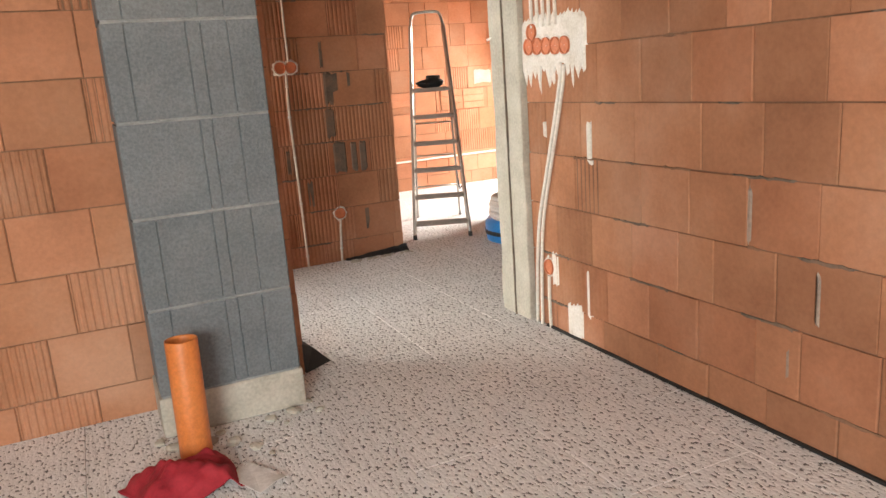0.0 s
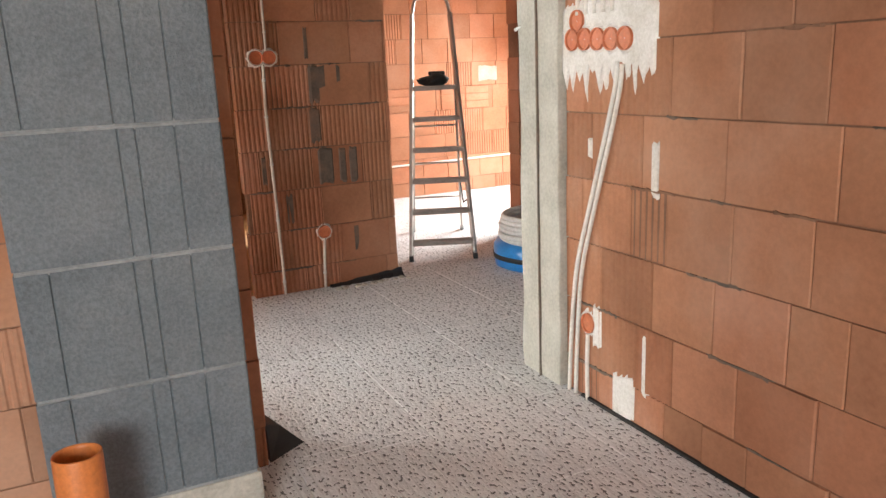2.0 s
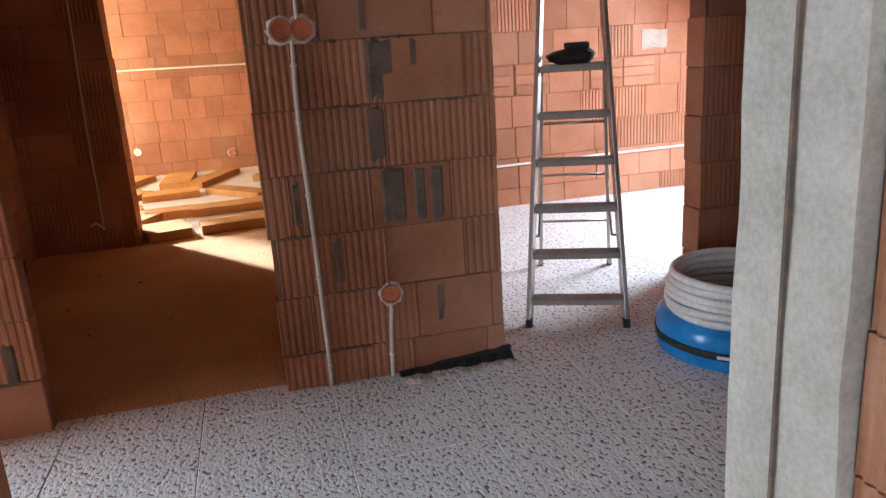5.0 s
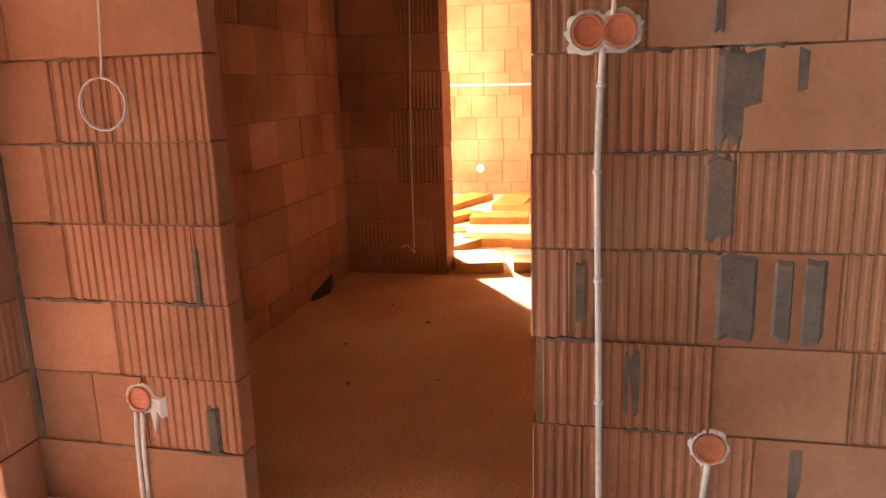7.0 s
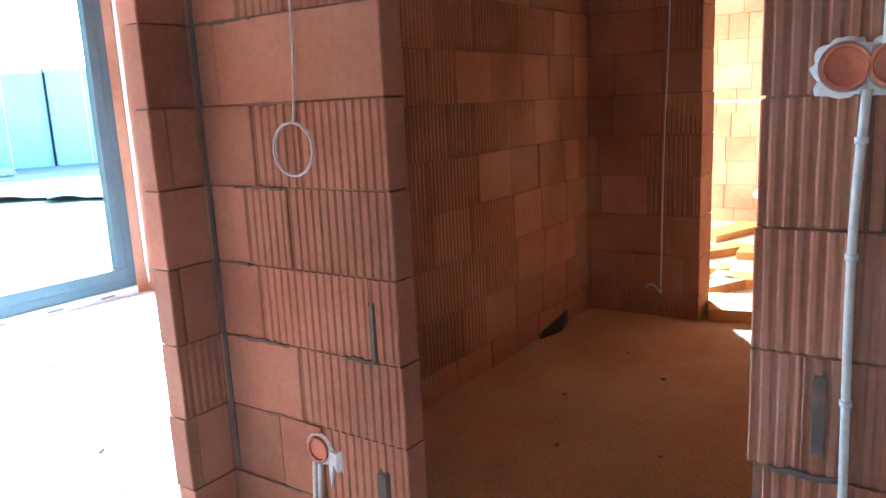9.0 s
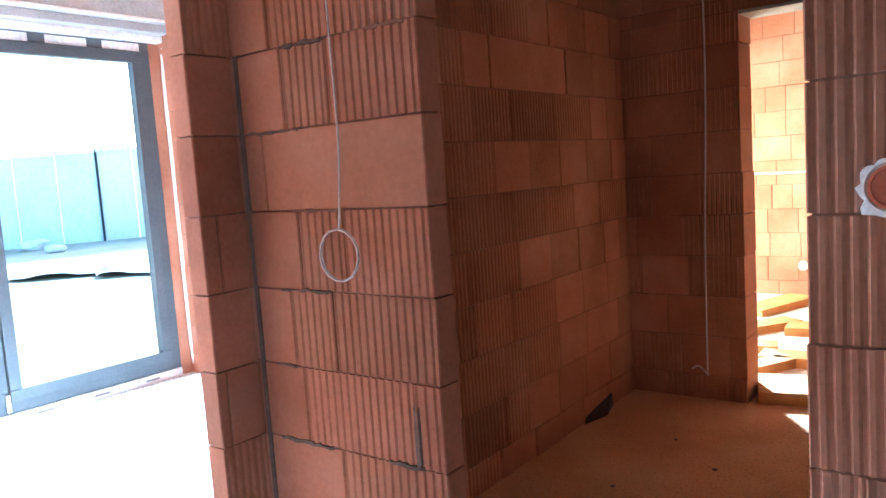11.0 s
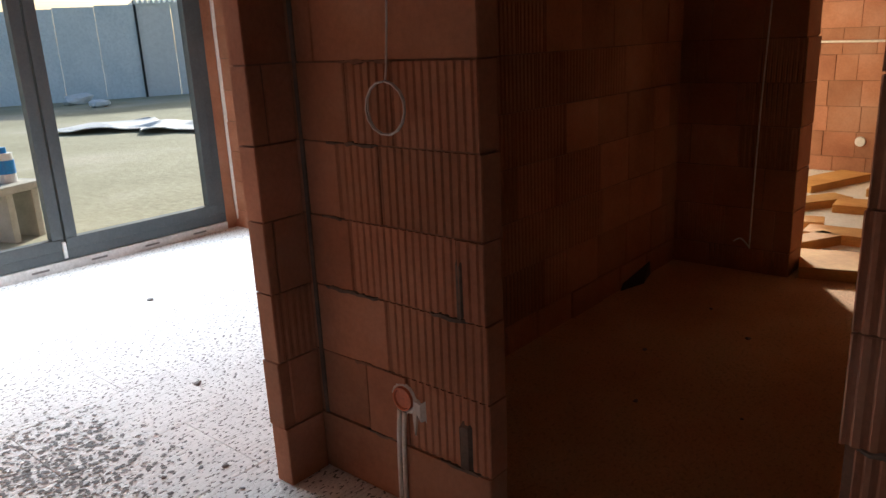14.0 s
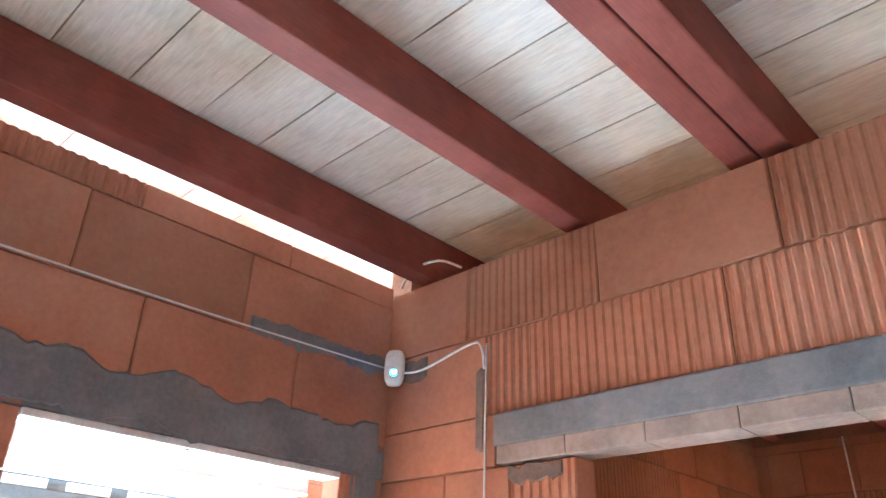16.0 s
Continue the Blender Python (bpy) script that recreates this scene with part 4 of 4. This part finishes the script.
bm = bmesh.new()
bmesh.ops.create_grid(bm, x_segments=10, y_segments=10, size=1, matrix=pose(0.345, 2.42, 0.0, 0, 0, 28) @ Matrix.Diagonal((0.06, 0.1, 1, 1)))
for v in bm.verts:
    v.co.z = 0.012 + 0.02 * abs(noise.noise(v.co * 6))
bmesh.ops.solidify(bm, geom=bm.faces[:], thickness=0.002)
tagged(link_mesh("paper_sheet", bm, WHITEP), "creased white paper sheet lying on the floor", "paper")


def crumb(name, x, y, size, material, label, category, seed):
    bm = bmesh.new()
    bmesh.ops.create_icosphere(bm, subdivisions=2, radius=size)
    r = Vector((seed * 1.7, seed * 0.3, 4))
    for v in bm.verts:
        v.co *= 1 + 0.6 * noise.noise(v.co / size * 0.9 + r)
        v.co.z = max(v.co.z * 0.55, -size * 0.25)
    ob = link_mesh(name, bm, material)
    ob.location = (x, y, size * 0.25)
    return tagged(ob, label, category, "crumbs on the floor")


rnd = random.Random(12)
for i, (x, y, s) in enumerate([(0.33, 2.74, 0.03), (0.4, 2.66, 0.028), (0.12, 2.82, 0.03), (0.3, 2.85, 0.018), (0.26, 2.8, 0.026), (0.5, 2.86, 0.025), (0.6, 2.88, 0.03), (0.7, 2.84, 0.02), (0.08, 2.9, 0.022), (0.44, 2.58, 0.014), (0.68, 2.95, 0.018), (0.55, 2.8, 0.012)]):
    crumb("mortar_crumb", x, y, s, CONC, "broken bit of pale mortar on the floor", "rubble", i)
for i, (x, y, s) in enumerate([(-1.49, 5.41, 0.025), (-0.78, 5.08, 0.02), (-0.04, 5.09, 0.022), (-2.8, 5.9, 0.03), (-0.9, 4.9, 0.014), (-0.3, 4.95, 0.012), (0.2, 6.4, 0.015), (0.0, 6.9, 0.016), (0.35, 7.3, 0.02), (0.05, 7.6, 0.014), (0.6, 6.5, 0.012)]):
    crumb("dry_clod", x, y, s * 0.65, CONC_DARK, "dark dry clod on the floor", "rubble", 40 + i)
for i in range(26):
    x, y = 1.66 + rnd.random() * 0.5, W - 0.07 - rnd.random() * 0.04
    crumb("mortar_crumb", x, y, rnd.uniform(0.008, 0.024), CONC, "broken bit of pale mortar below the partition", "rubble", 70 + i)

# muddy footprint stain
bm = bmesh.new()
rnd = random.Random(31)
for i in range(760):
    x, y = rnd.gauss(-1.25, 0.24), rnd.gauss(4.72, 0.14)
    s = rnd.uniform(0.003, 0.010)
    m = pose(x, y, 0.0025, 0, 0, rnd.uniform(0, 180)) @ Matrix.Diagonal((s * 1.6, s, s * 0.12, 1))
    bmesh.ops.create_icosphere(bm, subdivisions=1, radius=1, matrix=m)
tagged(link_mesh("mud_flakes", bm, CONC_DARK), "dried grey mud flakes trodden onto the floor", "mud", kind="stuff")


def timber(x, y, ang, l, w, h, z=0.0, tilt=0.0):
    bm = boxed(-l / 2, l / 2, -w / 2, w / 2, 0, h, 0.004)
    ob = link_mesh("timber_board", bm, TIMBER)
    ob.matrix_basis = pose(x, y, z, 0, tilt, ang)
    return tagged(ob, "short sawn yellow timber offcut lying on the floor", "timber", "timber offcuts in the sunlit room")


for a in ((0.385, 8.62, 15, 0.34, 0.42, 0.075), (0.93, 8.62, 8, 0.55, 0.24, 0.075), (0.12, 9.05, 62, 0.5, 0.16, 0.075), (0.30, 9.35, 3, 0.5, 0.24, 0.075), (0.92, 9.35, 4, 0.75, 0.26, 0.075), (-0.1, 9.6, 12, 0.4, 0.2, 0.07), (0.28, 10.35, 5, 0.55, 0.3, 0.07), (-0.2, 10.3, 55, 0.7, 0.22, 0.07), (0.95, 10.1, -50, 0.8, 0.2, 0.07), (-0.3, 11.3, 70, 0.9, 0.3, 0.07), (0.28, 11.3, 88, 0.8, 0.32, 0.07), (0.66, 11.2, 66, 0.95, 0.22, 0.07), (1.5, 9.6, 20, 0.9, 0.2, 0.07), (1.6, 10.8, -15, 1.0, 0.2, 0.07)):
    timber(*a)
bm = bmesh.new()
bmesh.ops.create_grid(bm, x_segments=50, y_segments=50, size=1, matrix=Matrix.Translation((0.6, 10.5, 0.0)) @ Matrix.Diagonal((1.6, 1.45, 1, 1)))
for v in bm.verts:
    v.co.z = 0.003 + 0.006 * abs(noise.noise(v.co * 3))
tagged(link_mesh("white_foil", bm, WHITEP), "white foil sheet spread under the timber", "foil")

# ---- outdoors ----
bm = bmesh.new()
bmesh.ops.create_grid(bm, x_segments=90, y_segments=90, size=400, matrix=Matrix.Translation((0, 0, -0.34)))
for v in bm.verts:
    if v.co.length > 20:
        v.co.z += noise.noise(v.co * 0.03) * 0.12
tagged(link_mesh("ground", bm, GRASS), "pale worn winter grass and bare soil", "ground", kind="structure")


def shed():
    root = thing("shed", "low shed clad in grey and white profiled metal sheets", "shed", pose(-27.5, 19.4, -0.34, 0, 0, -24))
    for k in range(11):
        bm = bmesh.new()
        for j in range(7):
            box(bm, -0.03 if j % 2 else 0.0, 0.02, -1.45 * k - 1.44 + j * 0.206, -1.45 * k - 1.44 + j * 0.206 + 0.206, 0.0, 3.55 - k * 0.05)
        part("wall_sheet", bm, SHED, root)
    for k in range(4):
        part("white_sheet", boxed(-0.02, 0.03, 0.06 + 1.3 * k, 1.34 + 1.3 * k, 0.0, 3.6), WHITEP, root, "flat white wall sheet")
    part("corner_post", boxed(-0.05, 0.09, -0.03, 0.06, 0.0, 3.7), BLACK, root, "dark corner post")
    bm = bmesh.new()
    for k in range(26):
        box(bm, -4.0, 0.12, 0.0 + k * 0.2, 0.1 + k * 0.2, 3.6, 3.72)
    box(bm, -4.0, 0.1, 0.0, 5.2, 3.56, 3.61)
    part("roof", bm, SHED, root, "ribbed metal roof")


shed()
bm = bmesh.new()
bmesh.ops.create_grid(bm, x_segments=40, y_segments=30, size=1, matrix=pose(-15.6, 13.2, -0.3, 0, 0, 28) @ Matrix.Diagonal((2.4, 1.0, 1, 1)))
for v in bm.verts:
    v.co.z += 0.22 * max(0.0, noise.noise(v.co * 1.3)) + 0.05
    v.co.y += noise.noise(v.co * 1.1) * 0.7
bmesh.ops.solidify(bm, geom=bm.faces[:], thickness=0.02)
tagged(link_mesh("tarpaulin", bm, WHITEP), "rumpled white tarpaulin lying on the grass", "tarpaulin")
crumb("white_sack", -24.5, 16.0, 0.35, WHITEP, "small white sack on the grass", "sack", 5).location.z = -0.25
crumb("white_sack", -27.0, 16.4, 0.5, WHITEP, "white sack in front of the shed", "sack", 8).location.z = -0.2
blk = thing("concrete_block", "pale hollow concrete block outside the window", "block", pose(-6.95, 6.6, -0.34, 0, 0, 20))
for s in (-1, 1):
    part("side", boxed(-0.25, 0.25, s * 0.15 - 0.04, s * 0.15 + 0.04, 0, 0.5, 0.01), CONC, blk)
part("top", boxed(-0.28, 0.28, -0.28, 0.28, 0.5, 0.58, 0.01), CONC, blk)
bkt = thing("canister", "white and blue plastic canister standing on a block", "canister", pose(-6.95, 6.66, 0.24))
bm = bmesh.new()
bmesh.ops.create_cone(bm, cap_ends=True, segments=20, radius1=0.09, radius2=0.085, depth=0.3, matrix=Matrix.Translation((0, 0, 0.15)))
part("body", bm, WHITEP, bkt)
bm = bmesh.new()
bmesh.ops.create_cone(bm, cap_ends=True, segments=20, radius1=0.093, radius2=0.091, depth=0.14, matrix=Matrix.Translation((0, 0, 0.16)))
part("label_band", bm, BLUE, bkt, "blue label")
bm = bmesh.new()
bmesh.ops.create_cone(bm, cap_ends=True, segments=16, radius1=0.04, radius2=0.035, depth=0.06, matrix=Matrix.Translation((0, 0, 0.33)))
part("lid", bm, BLUE, bkt)


# fillers added over outer and inner walls so no light leaks under the deck
for x0, x1, y0, y1 in ((-4.15, -3.70, 3.25, 9.05), (-2.85, -2.6, -2.85, 3.5), (5.5, 5.75, 3.2, 8.45), (-1.65, -1.4, 8.6, 12.3), (3.0, 3.25, 8.6, 12.3)):
    plain("light_gap_filler", x0, x1, y0, y1, TOP - 0.002, TOP + 0.189, MORTAR, "added filler that keeps light from leaking under the roof deck")
for x0, x1, y0, y1 in ((-3.70, -0.6, 8.8, 9.05), (-2.6, 2.28, -2.85, -2.6), (-1.4, 3.0, 12.05, 12.3), (1.9, 5.5, 8.2, 8.45), (-0.6, 1.9, 8.35, 8.6), (-0.61, -0.5, 5.42, 8.34), (1.905, 2.015, 5.42, 8.19)):
    plain("light_gap_filler", x0, x1, y0, y1, TOP - 0.002, TOP + 0.189, MORTAR, "added filler that keeps light from leaking under the roof deck")
